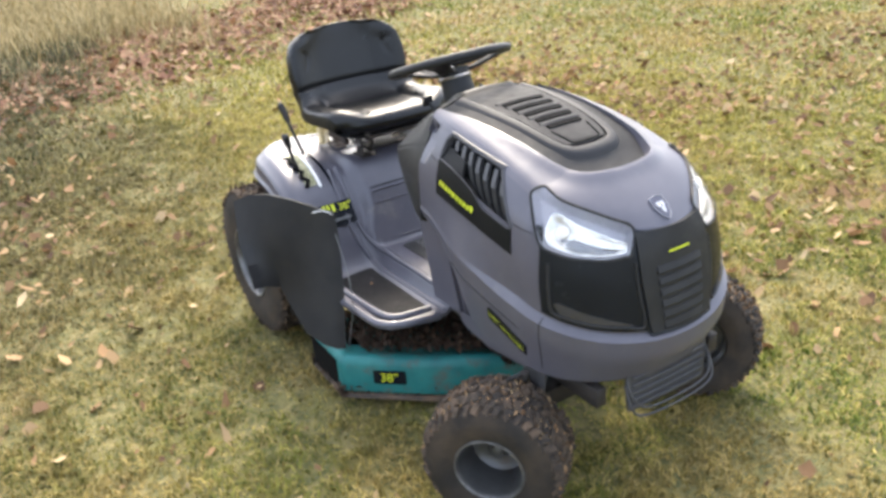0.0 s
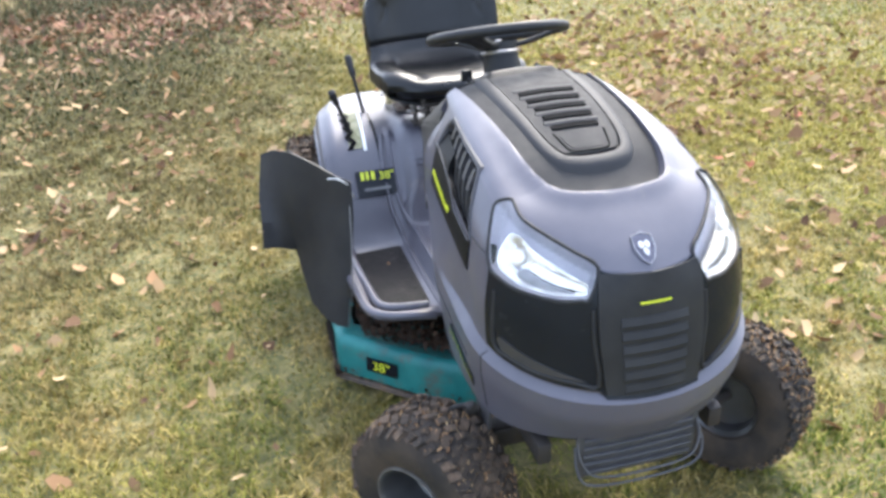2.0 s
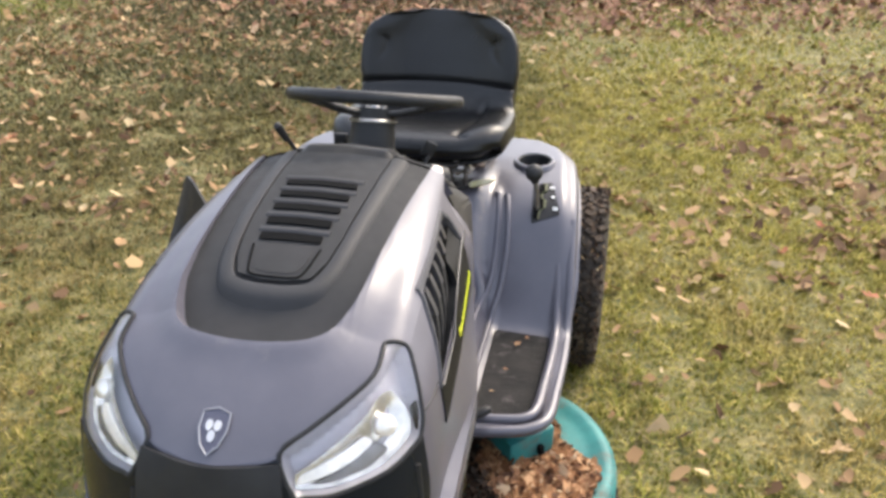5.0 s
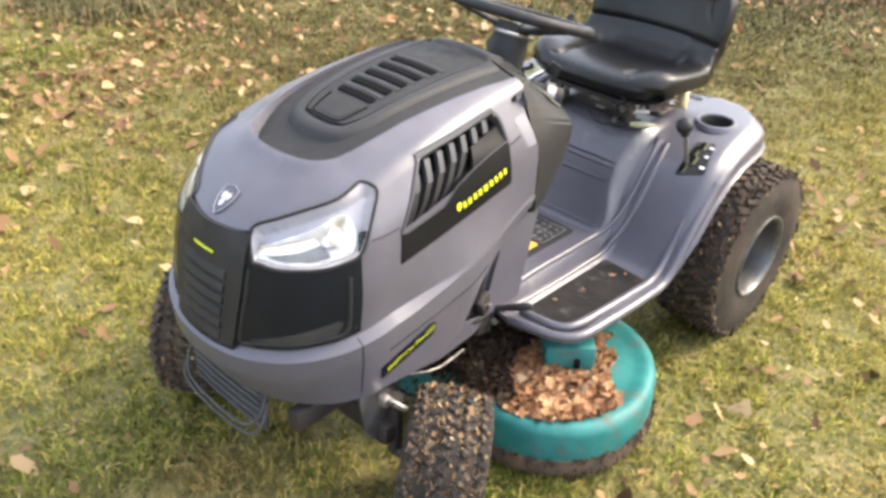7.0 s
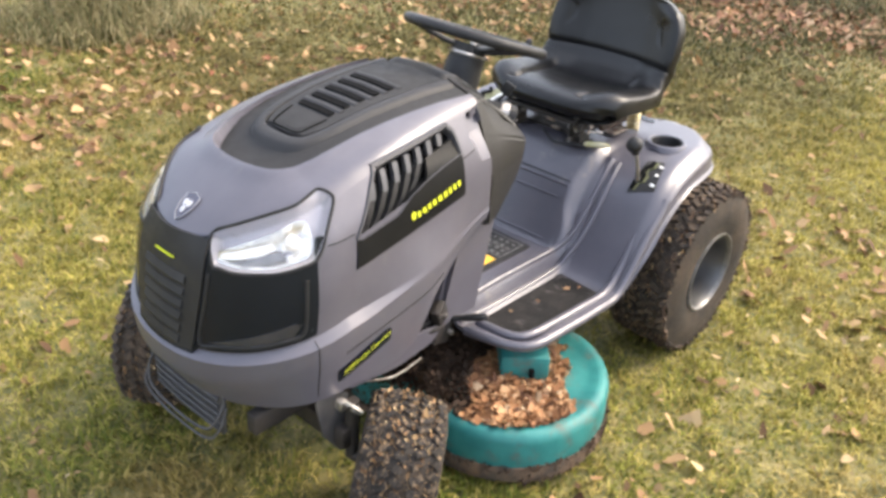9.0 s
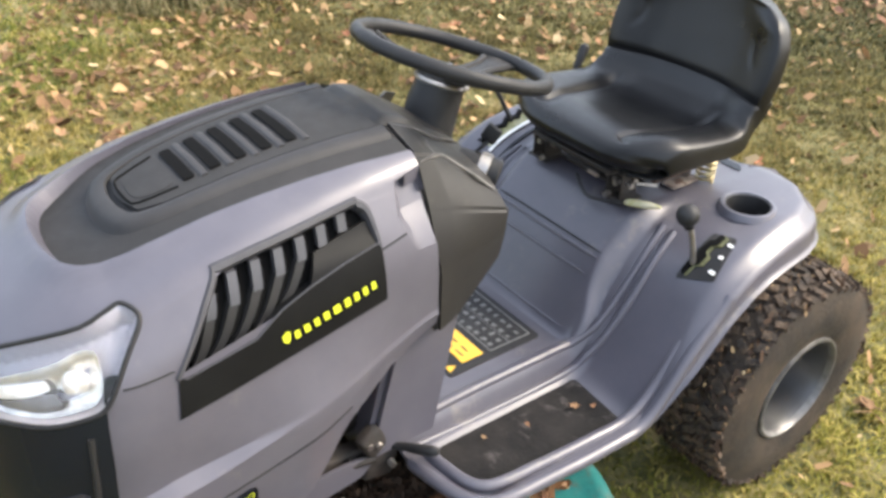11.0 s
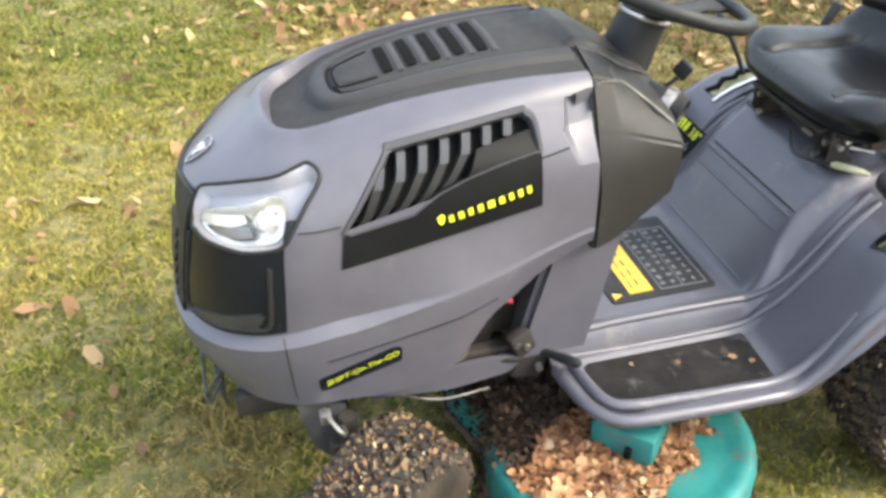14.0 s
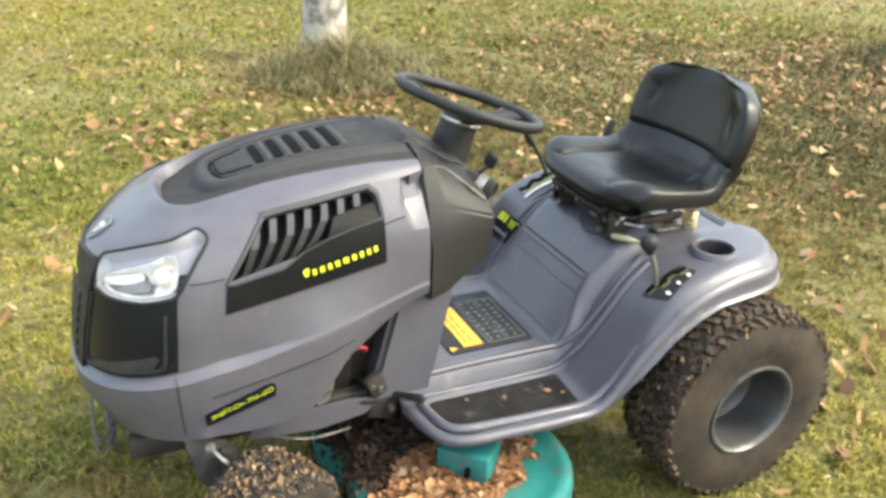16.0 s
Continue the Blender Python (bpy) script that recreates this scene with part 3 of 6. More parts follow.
part("louvre_surround", bm, SURROUND, hood, "raised grey plastic surround of the louvres", angle=60)
RAISED = [(.092, 1.862), (.088, 1.70), (.082, 1.58), (.074, 1.52), (.058, 1.482), (.02, 1.472)]
RAISED = RAISED + [(-u, y) for u, y in reversed(RAISED)]
part("louvre_panel", sheet(rounded(RAISED, 0.006), 0.02, on_top(0.001), 0.009), INSERT, hood)
# black bar drawn as the shade in the groove round the pad
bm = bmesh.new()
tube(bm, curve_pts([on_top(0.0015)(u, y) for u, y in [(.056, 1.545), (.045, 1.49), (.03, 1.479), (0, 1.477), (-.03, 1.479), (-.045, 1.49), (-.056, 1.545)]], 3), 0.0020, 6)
part("pad_groove", bm, HOLE_SHADE, hood)
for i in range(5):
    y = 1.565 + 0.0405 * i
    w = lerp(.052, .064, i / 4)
    # black strip laid on the panel as the dark of a slot
    part("louvre_slot", sheet(rounded([(-w, y - .0085), (w, y - .0085), (w, y + .0085), (-w, y + .0085)], .004), 0.02, on_top(0.0045), 0.003), HOLE_SHADE, hood)
    bm = bmesh.new()
    tube(bm, [on_top(-0.0062)(u, y + 0.0195) for u in (-w - .008, -w * .5, 0, w * .5, w + .008)], 0.0105, 10)
    part("louvre_blade", bm, LOUVRE, hood, "rounded grey louvre blade")
part("louvre_pad", sheet(rounded([(-.036, 1.486), (.036, 1.486), (.05, 1.545), (-.05, 1.545)], .022, 5), 0.02, on_top(0.0022), 0.004), INSERT, hood)

# side vents: black plate, flat name panel, slanted slats
for s in (1, -1):
    # black sheet behind the slats paints in the vent's dark inside
    plate = part("side_vent", sheet(VENT_IN, 0.03, on_side(s, -0.018), 0.003), HOLE_SHADE, hood, "black sheet standing for the vent's dark inside")
    low = [(1.428, .655), (1.437, .714), (1.446, .711), (1.551, .729), (1.594, .756), (1.642, .772), (1.701, .785), (1.756, .793), (1.770, .795), (1.770, .703)]
    part("name_panel", sheet(low, 0.03, on_side(s, 0.003), 0.02), PANEL, hood, "flat black name panel")
    facet = [(1.642, .770), (1.701, .783), (1.764, .794), (1.764, .829), (1.70, .819), (1.664, .812)]
    part("vent_facet", sheet(facet, 0.01, lambda y, z: on_side(s, lerp(.003, -.005, sm(.782, .82, z)))(y, z), 0.01), PANEL, hood, "sloping black facet of the vent")
    # paler bead paints the highlight along the ledge
    bm = bmesh.new()
    tube(bm, [on_side(s, .0032)(y, z) for y, z in low[2:9]], .0016, 6)
    part("vent_ledge", bm, SLAT, hood, "thin pale line painted as the ledge highlight under the slats")
    foot_at = table([(0, 1.470), (1, 1.494), (2, 1.526), (3, 1.565), (4, 1.608)])
    foot_z = table([(0, .714), (1, .717), (2, .722), (3, .734), (4, .756)])
    for i in range(7):
        f = i / 6
        yt, zt = lerp(1.507, 1.720, f), lerp(.814, .845, f) if i else .800
        ym, zm = lerp(1.499, 1.718, f), lerp(.770, .821, f)
        # each slat is grey above, black below: its lit top and shade painted in
        runs = [("vent_slat", ym, zm, yt, zt, .007, .003, .0070, SLAT)]
        if i < 5:
            runs.append(("slat_foot", foot_at(i), foot_z(i), ym, zm + .003, .014, .008, .0072, BLACK))
        for name, y0, z0, y1, z1, d0, d1, hw, m in runs:
            P = []
            for j in range(5):
                k = j / 4
                p = on_side(s, 0.001)(lerp(y0, y1, k ** .8), lerp(z0, z1, k))
                p.x -= s * lerp(d0, d1, k)
                P.append([p + Vector((0, -hw, 0)), p + Vector((0, hw, 0)), p + Vector((-s * .012, hw, 0)), p + Vector((-s * .012, -hw, 0))])
            bm = bmesh.new()
            V = grid_mesh(bm, P, closed=True)
            bm.faces.new(V[0][::-1])
            bm.faces.new(V[-1])
            bmesh.ops.recalc_face_normals(bm, faces=bm.faces)
            part(name, bm, m, hood)
    out = [(1.434, .715), (1.440, .727), (1.512, .820), (1.536, .836), (1.728, .8595), (1.753, .857), (1.769, .841), (1.774, .79)]
    inn = [(1.443, .712), (1.446, .718), (1.518, .810), (1.540, .824), (1.727, .8475), (1.747, .845), (1.759, .832), (1.764, .79)]
    out, inn = [[(p.x, p.y) for p in curve_pts([(a, b, 0) for a, b in loop], 4)] for loop in (out, inn)]
    bm = bmesh.new()
    grid_mesh(bm, [[on_side(s, off)(lerp(a[0], b[0], k), lerp(a[1], b[1], k)) for a, b in zip(out, inn)] for k, off in ((0, .0005), (.25, .004), (.75, .003), (1, -.004), (1, -.016))])
    bmesh.ops.recalc_face_normals(bm, faces=bm.faces)
    part("vent_rim", bm, FRAME, hood, "bevelled dark grey vent frame")
    # lettering of the maker as plain bars
    for poly in bars(1.608, .706, 1.750, .732, .0115, (.6, .7, .6, .7, .9, .7, .6, .6, .55), .62):
        part("name_bar", sheet(poly, 0.05, on_side(s, 0.0052), 0.002), YELLOW, hood)
    part("name_mark", sheet([(1.587, .717), (1.589, .708), (1.594, .704), (1.599, .710), (1.600, .720), (1.594, .722)], .05, on_side(s, 0.0052), 0.002), YELLOW, hood)
    # lower flank decal
    dec = rounded([(1.372, .408), (1.368, .44), (1.50, .488), (1.515, .485), (1.515, .452)], .008)
    part("flank_decal", sheet(dec, 0.03, on_side(s, 0.002), 0.003), GLOSS, hood, "black decal with lime lettering")
    n = 15
    if s > 0:
        put = lambda a, b: on_side(1, 0.0045)(1.382 + a * 0.94 - b * 0.02, 0.425 + a * 0.34 + b)
    else:
        put = lambda a, b: on_side(-1, 0.0045)(1.506 - a * 0.94 + b * 0.02, 0.466 - a * 0.34 + b)
    part("flank_lettering", letters("SHIFT-On-The-GO", 0.0170, put), YELLOW, hood)

# nose: gloss black fascia, grille ribs, headlights, badge
FAS = [(90, .717), (76, .719), (66, .724), (61.5, .729), (58.7, .680), (55, .676), (45, .673), (28, .680), (16, .693), (12.0, .703), (12.6, .676), (13.3, .616), (14.5, .543), (25, .530), (40, .515), (55, .504), (66, .497), (68.5, .484), (80, .480), (90, .479)]
FASF = FAS + [(180 - a, z) for a, z in reversed(FAS[1:-1])]
part("nose_fascia", sheet(FASF, (4, 0.03), on_nose(0.003), 0.006), GLOSS, hood, "gloss black nose fascia")
GR = [(61.5, .722), (63.5, .62), (68.5, .487), (80, .483), (90, .482)]
GRF = GR + [(180 - a, z) for a, z in reversed(GR[:-1])]
grille = part("grille", sheet(GRF, (4, 0.03), on_nose(0.009), 0.008), BLACK, hood, "black ribbed grille")
for i in range(6):
    z = .502 + i * .0262
    w = lerp(14, 17, i / 5)
    P = []
    for a in np.linspace(90 - w, 90 + w, 9):
        P.append([on_nose(o)(a, z + dz) for o, dz in ((.008, .011), (.0105, .010), (.0140, -.004), (.0130, -.0075), (.008, -.008))])
    bm = bmesh.new()
    V = grid_mesh(bm, P)
    bm.faces.new(V[0][::-1])
    bm.faces.new(V[-1])
    bmesh.ops.recalc_face_normals(bm, faces=bm.faces)
    part("grille_rib", bm, BLACK, hood, "sloping black grille blade", angle=25)
for poly in bars(82, .6675, 98, .6675, .0042, (1, 1, 1, 1, 1, 1, 1, 1), .2):
    part("grille_bar", sheet(poly, 20, on_nose(0.0125), 0.002), YELLOW, hood)
LEDGE = mat("window_ledge", (.035, .036, .042), .22, .2, (.05, .05, .056), 12, spec=.6)
BOWLGREY = mat("lamp_housing", (.30, .30, .35), .35, .2, (.36, .36, .41), 10)
for s in (1, -1):
    bm = bmesh.new()
    tube(bm, curve_pts([on_nose(0.0035)(a, z) for a, z in nose_poly([(60.5, .662), (62, .60), (65, .512), (56, .515), (40, .526), (27, .540), (20.5, .550), (18.8, .585), (17.5, .665)], s)], 3), 0.0045, 8)
    part("window_rim", bm, BLACK, hood)
    part("window_ledge", sheet(nose_poly([(60, .519), (42, .529), (24, .549), (21, .572), (23, .578), (34, .560), (46, .541)], s), (3, .01), on_nose(.0055), .003), LEDGE, hood, "shiny lower ledge of the fascia window")
    lamp_poly = nose_poly(LAMP, s)

    def deep(depth, reach, base=0.0):
        """On the nose, sinking from the outline of the lamp inwards."""
        def place(ang, z):
            a = ang if s > 0 else 180 - ang
            d = edge_distance(LAMP_FLAT, a * LAMP_K, z)
            return on_nose(base - depth * sm(0, reach, d))(ang, z)
        return place
    head = part("headlight", sheet(lamp_poly, (1.5, 0.005), deep(.0240, .0105, .0012)), BOWLGREY, hood, "grey headlight housing with a bright bowl")
    bm = bmesh.new()
    tube(bm, curve_pts([on_nose(0.0018)(a, z) for a, z in lamp_poly], 3, True), 0.0036, 8, closed=True)
    part("headlight_rim", bm, BLACK, hood)
    BOWL = rounded([(58, .684), (57.5, .705), (44, .728), (28, .750), (17, .769), (12.5, .768), (11.5, .745), (12.5, .720), (15, .704), (28, .687), (45, .680), (54, .683)], [2, 3, 2, 2, 4, 2, 2, 2, 3, 2, 2, 2], 3)

    def dish(ang, z):
        a = ang if s > 0 else 180 - ang
        d = edge_distance([(p * LAMP_K, q) for p, q in BOWL], a * LAMP_K, z)
        fold = .004 * math.sin((z - .66) * 95 + a * .06)
        return on_nose(-.010 - .016 * sm(0, .024, d) + fold * sm(0, .02, d))(ang, z)
    bowl = part("headlight_bowl", sheet(nose_poly(BOWL, s), (2, 0.006), dish), LENS_R, hood, "bright chrome bowl under a clear lens", angle=50)
    bm = bmesh.new()
    c0, c1 = on_nose(-.030)(20 if s > 0 else 160, .735), on_nose(-.006)(22 if s > 0 else 158, .735)
    tube(bm, [c0, c0.lerp(c1, .8), c1], [.016, .015, .006], 14)
    part("bulb_reflector", bm, CHROME_W, hood, "bright round bulb cap")
    for k, (m, off, poly) in enumerate((
            (LAMPGREY, -.012, [(34, .712), (27, .722), (24, .706), (33, .692), (46, .686), (53, .688), (44, .697)]),
            (CHROME_W, -.0105, [(57, .690), (46, .698), (36, .710), (28, .724), (30, .734), (42, .720), (56, .702)]),
            (HOLE_SHADE, -.004, [(11.3, .740), (7.0, .742), (9.8, .716), (12.6, .703), (12.4, .716)]))):
        part("lamp_facet", sheet(rounded(nose_poly(poly, s), .9, 2), (3, .010), on_nose(off), .003), m, hood, "bright bowl facet" if m is CHROME_W else "grey bowl facet")
    lens = part("headlight_lens", sheet(lamp_poly, (3, 0.02), on_nose(0.0024), 0.002), LENS, hood, "clear curved headlight lens")
    lens.visible_shadow = False
# badge: shield with three lobes
def on_badge(off):
    """Millimetre frame of the badge on the hood slope."""
    return lambda a, b: on_top(off)(a, 1.236 + b)
def shield_poly(k):
    return [(x * k, y * k) for x, y in [(-.02, .021), (0, .026), (.02, .021), (.021, .0), (.013, -.018), (0, -.028), (-.013, -.018), (-.021, .0)]]
SHIELD = mat("badge_field", (.075, .073, .10), .3, .2, (.09, .088, .115), 20)
badge = part("badge", sheet(shield_poly(.96), 0.02, on_badge(0.003), 0.004), SHIELD, hood, "shield-shaped badge with a pale rim")
bm = bmesh.new()
tube(bm, [on_badge(0.004)(*p) for p in shield_poly(.96)], 0.0013, 6, closed=True)
part("badge_rim", bm, mat("badge_rim_grey", (.30, .30, .32), .35, .3), hood, "grey metal badge rim")
for k in range(3):
    a = radians(270 + 120 * k)
    cx, cy = 0.0068 * math.cos(a), 0.0078 * math.sin(a)
    part("badge_lobe", sheet([(cx + .0054 * math.cos(t), cy + .0064 * math.sin(t)) for t in np.linspace(0, 2 * math.pi, 10)[:-1]], 0.02, on_badge(0.0055), 0.002), BADGEWHITE, hood)

# panel line along the flank and step of the rear notch
def along(pts, s, off=0.0):
    """A line on the flank, close to its surface all along."""
    return [on_side(s, off)(p.x, p.y) for p in curve_pts([(y, z, 0) for y, z in pts], 10)]


for s in (1, -1):
    bm = bmesh.new()
    tube(bm, along(((1.368, .722), (1.40, .723), (1.434, .726)), s), 0.0016, 6)
    part("panel_line", bm, BLACK, hood)
    bm = bmesh.new()
    tube(bm, along(((1.770, .782), (1.820, .79)), s), 0.0018, 6)
    part("panel_line", bm, BLACK, hood)
    bm = bmesh.new()
    tube(bm, along(((1.388, .480), (1.445, .491), (1.519, .505), (1.622, .526), (1.69, .540)), s), 0.0022, 6)
    part("panel_line", bm, BLACK, hood)
    bm = bmesh.new()
    tube(bm, along(((1.33, .39), (1.326, .45), (1.322, .530)), s), 0.0015, 6)
    part("panel_line", bm, BLACK, hood)
    # facets of the rear notch
    base = on_side(s, 0.0)
    for poly, low in (([(1.812, .815), (1.822, .862), (1.8765, .872), (1.8765, .818)], False), ([(1.812, .815), (1.8765, .818), (1.8765, .758), (1.835, .758)], True)):
        def facet(y, z, low=low):
            p = base(y, z)
            if low:
                d = sm(.0, .016, y - (1.812 + (.815 - z) * .40)) * min(max((z - .758) / .058, 0), 1)
            else:
                d = sm(1.812, 1.832, y + (.84 - z) * .1) * sm(.875, .858, z)
            p.x -= s * (.018 * d + .0005)
            return p
        part("hood_notch", sheet(poly, .006, facet), PAINT, hood, angle=15)

# black dash shroud behind the hood
def ring(y, pts, tilt=0.0):
    half = [(u, y + tilt * (0.9 - z), z) for u, z in pts]
    return half + [(-u, yy, z) for u, yy, z in reversed(half[:-1])]
bm = bmesh.new()
R = [ring(1.8765, [(.250, .582), (.250, .70), (.211, .80), (.174, .882), (.09, .905), (0, .910)]),
     ring(1.92, [(.243, .593), (.243, .70), (.214, .79), (.166, .864), (.085, .893), (0, .898)]),
     ring(2.05, [(.198, .650), (.210, .70), (.216, .748), (.146, .793), (.06, .813), (0, .819)])]
V = grid_mesh(bm, R)
bm.faces.new(V[-1])
bm.faces.new(V[0][::-1])
bmesh.ops.recalc_face_normals(bm, faces=bm.faces)
bmesh.ops.bevel(bm, geom=[e for e in bm.edges if len(e.link_faces) == 2 and e.calc_face_angle(0) > .12], offset=.006, segments=2, affect='EDGES')
part("dash_shroud", bm, SHROUD, tractor, "faceted black dash shroud with pale scuffs", angle=30)

# raised edges of the dash on the shroud; pale tone paints scuffs and highlights
for s in (1, -1):
    bm = bmesh.new()
    tube(bm, curve_pts([(s * .180, 1.884, .868), (s * .166, 1.915, .863), (s * .152, 1.945, .852), (s * .157, 1.968, .835), (s * .164, 1.995, .813), (s * .170, 2.018, .793), (s * .180, 2.038, .775)], 4), [.0015 + .0028 * sm(0, 6, i) for i in range(25)], 8)
    part("dash_edge", bm, SCUFF_HIGHLIGHT, tractor, "scuffed raised dash edge, paler for its highlight")

def dash_z(u, y):
    rows = [(y0, table([(0, z2), (.088, z1), (.16, z0), (.22, z0 - .08)])(abs(u))) for y0, z0, z1, z2 in ((1.85, .884, .905, .910), (1.8765, .884, .905, .910), (1.92, .866, .892, .898), (2.05, .784, .806, .819), (2.10, .77, .79, .80))]
    return table(rows)(y)
HUMP = rounded([(-.092, 1.860), (.092, 1.860), (.098, 1.93), (.096, 1.975), (.066, 2.046), (-.066, 2.046), (-.096, 1.975), (-.098, 1.93)], .02)
bm = sheet(HUMP, .008, lambda u, y: Vector((u, y, dash_z(u, y) - .004 + .012 * sm(0, .016, edge_distance(HUMP, u, y)) * sm(1.856, 1.885, y))))
part("dash_hump", bm, SHROUD, tractor, "raised scuffed middle of the dash", angle=50)
# hump edges, again with the crest highlight put into a paler colour
for s in (1, -1):
    bm = bmesh.new()
    tube(bm, curve_pts([(s * u, y, dash_z(u, y) + .001) for u, y in ((.096, 1.882), (.100, 1.93), (.099, 1.972), (.088, 2.0), (.064, 2.046))], 4), [.0012 + .0018 * sm(0, 5, i) for i in range(17)], 8)
    part("dash_edge", bm, SCUFF_HIGHLIGHT, tractor)
for k, (u, y, du, dy) in enumerate(((.125, 1.912, .05, -.004), (.128, 1.925, .035, .012), (.115, 1.940, .03, -.012), (.135, 1.90, .03, -.008))):
    bm = bmesh.new()
    tube(bm, [(u + du * f, y + dy * f, dash_z(u + du * f, y + dy * f) - .0008) for f in (0, .3, .6, 1)], [.0006, .0020, .0016, .0005], 6)
    part("scuff_mark", bm, SCUFF_HIGHLIGHT, tractor, "pale scuff mark")

# grey pedestal between the shroud and the foot plate
bm = bmesh.new()
P = []
for z, y0, y1, w in ((.64, 1.825, 1.965, .222), (.50, 1.79, 1.937, .222), (.40, 1.766, 1.919, .220), (.325, 1.752, 1.908, .218)):
    P.append([(w, y0, z), (w, y1, z), (-w, y1, z), (-w, y0, z)])
grid_mesh(bm, P, closed=True)
bmesh.ops.recalc_face_normals(bm, faces=bm.faces)
bmesh.ops.bevel(bm, geom=[e for e in bm.edges if abs(e.verts[0].co.z - e.verts[1].co.z) > .03], offset=.012, segments=2, affect='EDGES')
part("pedestal", bm, PAINT, tractor)

# frame rails, engine block and front axle
for s in (1, -1):
    bm = bmesh.new()
    box(bm, s * .19, 1.55, .325, .03, .66, .05, .004)
    part("frame_rail", bm, DARKMETAL, tractor)
bm = bmesh.new()
box(bm, 0, 1.55, .48, .34, .46, .26, .02)
box(bm, .12, 1.62, .42, .12, .2, .16, .015)
part("engine", bm, ENGINE, tractor, "dark engine block under the hood")

# steering column and wheel
bm = bmesh.new()
tube(bm, [(0.005, 1.99, .775), (0.005, 1.995, .80), (0.005, 2.015, .81), (0.005, 2.035, .87), (0.005, 2.05, .905), (0.005, 2.06, .93)], [.082, .074, .051, .048, .045, .046], 24)
column = part("steering_column", bm, BLACK, tractor, "round black steering column")
bm = bmesh.new()
tube(bm, [Vector((.005, 2.052, .908)) + Vector((.0465 * math.cos(a), .045 * math.sin(a), -.015 * math.sin(a))) for a in np.linspace(0, 2 * math.pi, 29)[:-1]], .0045, 8, closed=True)
part("column_collar", bm, STEEL, column, "bright steel collar")
WM = pose(.005, 2.075, .950, -18, 0, 0)
steer = new("steering_wheel")
steer.parent = tractor
bm = bmesh.new()
tube(bm, [WM @ Vector((.172 * math.cos(a), .172 * math.sin(a), 0)) for a in np.linspace(0, 2 * math.pi, 49)[:-1]], .0130, 12, closed=True)
part("wheel_rim", bm, BLACK, steer, "scuffed black rim")
for a in (105, 225, 345):
    d = Vector((math.cos(radians(a)), math.sin(radians(a)), 0))
    o = Vector((-d.y, d.x, 0))
    arm = ((.02, .020, -.034), (.07, .019, -.028), (.115, .021, -.017), (.145, .030, -.008), (.172, .048, -.001))
    bm = bmesh.new()
    P = [[WM @ (d * (f - .010 * abs(k) * (f > .16)) + o * k * w + Vector((0, 0, z + .004 * (1 - abs(k))))) for k in np.linspace(-1, 1, 7)] for f, w, z in arm]
    grid_mesh(bm, P)
    bmesh.ops.recalc_face_normals(bm, faces=bm.faces)
    thicken(bm, .007)
    for k in (1, -1):
        tube(bm, [WM @ (d * f + o * k * w * .95 + Vector((0, 0, z))) for f, w, z in arm[:4]], [.008, .007, .0065, .008], 8)
    part("spoke", bm, SHROUD, steer, "scuffed black paddle spoke")
bm = bmesh.new()
lathe(bm, [(0, -.012), (.022, -.014), (.032, -.022), (.036, -.04), (.034, -.06)], 24, WM @ Matrix.Rotation(radians(-90), 4, 'Y') @ Matrix.Translation((-.012, 0, 0)))
part("hub_cap", bm, BLACK, steer)
bm = bmesh.new()
lathe(bm, [(0, -.002), (.007, -.003), (.009, -.006), (.009, -.016)], 20, WM @ Matrix.Rotation(radians(-90), 4, 'Y') @ Matrix.Translation((-.012, 0, 0)))
part("hub_nut", bm, STEEL, steer, "bright hub nut")

# fender and foot board sheet
CUP = (.295, 2.635)
tunnel_line = table([(p.x, p.y) for p in curve_pts([(1.80, .350, 0), (2.10, .350, 0), (2.245, .350, 0), (2.262, .357, 0), (2.275, .378, 0), (2.325, .470, 0), (2.350, .513, 0), (2.362, .526, 0), (2.40, .562, 0), (2.43, .588, 0), (2.46, .600, 0), (2.52, .604, 0), (2.86, .604, 0)], 8)])
half_width = table([(1.9, .43), (2.15, .43), (2.35, .425), (2.5, .415), (2.62, .405), (2.70, .396), (2.76, .372), (2.81, .318), (2.845, .24)])
foot_line = table([(p.x, p.y) for p in curve_pts([(1.80, .30, 0), (2.10, .30, 0), (2.215, .302, 0), (2.27, .330, 0), (2.33, .414, 0), (2.42, .530, 0), (2.507, .580, 0), (2.62, .604, 0), (2.70, .608, 0), (2.86, .605, 0)], 10)])
def body_z(u, y):
    a = abs(u)
    mid = tunnel_line(y)
    foot = foot_line(y)
    k = sm(lerp(.205, .165, sm(2.28, 2.34, y)), .232 - .02 * sm(2.26, 2.36, y), a)
    z = lerp(mid, max(foot, .3), k) if y < 2.62 else lerp(mid, foot, k)
    lift = 1 - sm(2.46, 2.53, y)
    z += .010 * lift * (math.exp(-((a - .196) / .009) ** 2) * (1 - sm(2.25, 2.30, y)) + 1.2 * math.exp(-((a - .236 + .024 * sm(2.25, 2.38, y)) / .009) ** 2))
    W = half_width(y)
    z -= .020 * sm(W - .032, W + .003, a) * sm(2.28, 2.45, y)
    z -= .012 * sm(2.80, 2.86, y)
    z += .020 * sm(.385, .410, a) * (1 - sm(2.2, 2.4, y)) + .020 * sm(1.875, 1.85, y) * sm(.235, .26, a) * (1 - sm(.38, .41, a))
    return z
BODY = [(.175, 1.79), (.19, 1.825), (.27, 1.822), (.37, 1.84), (.42, 1.885), (.432, 2.15), (.425, 2.35), (.415, 2.50), (.405, 2.62), (.396, 2.70), (.372, 2.76), (.318, 2.81), (.245, 2.845), (.195, 2.84), (.165, 2.79)]
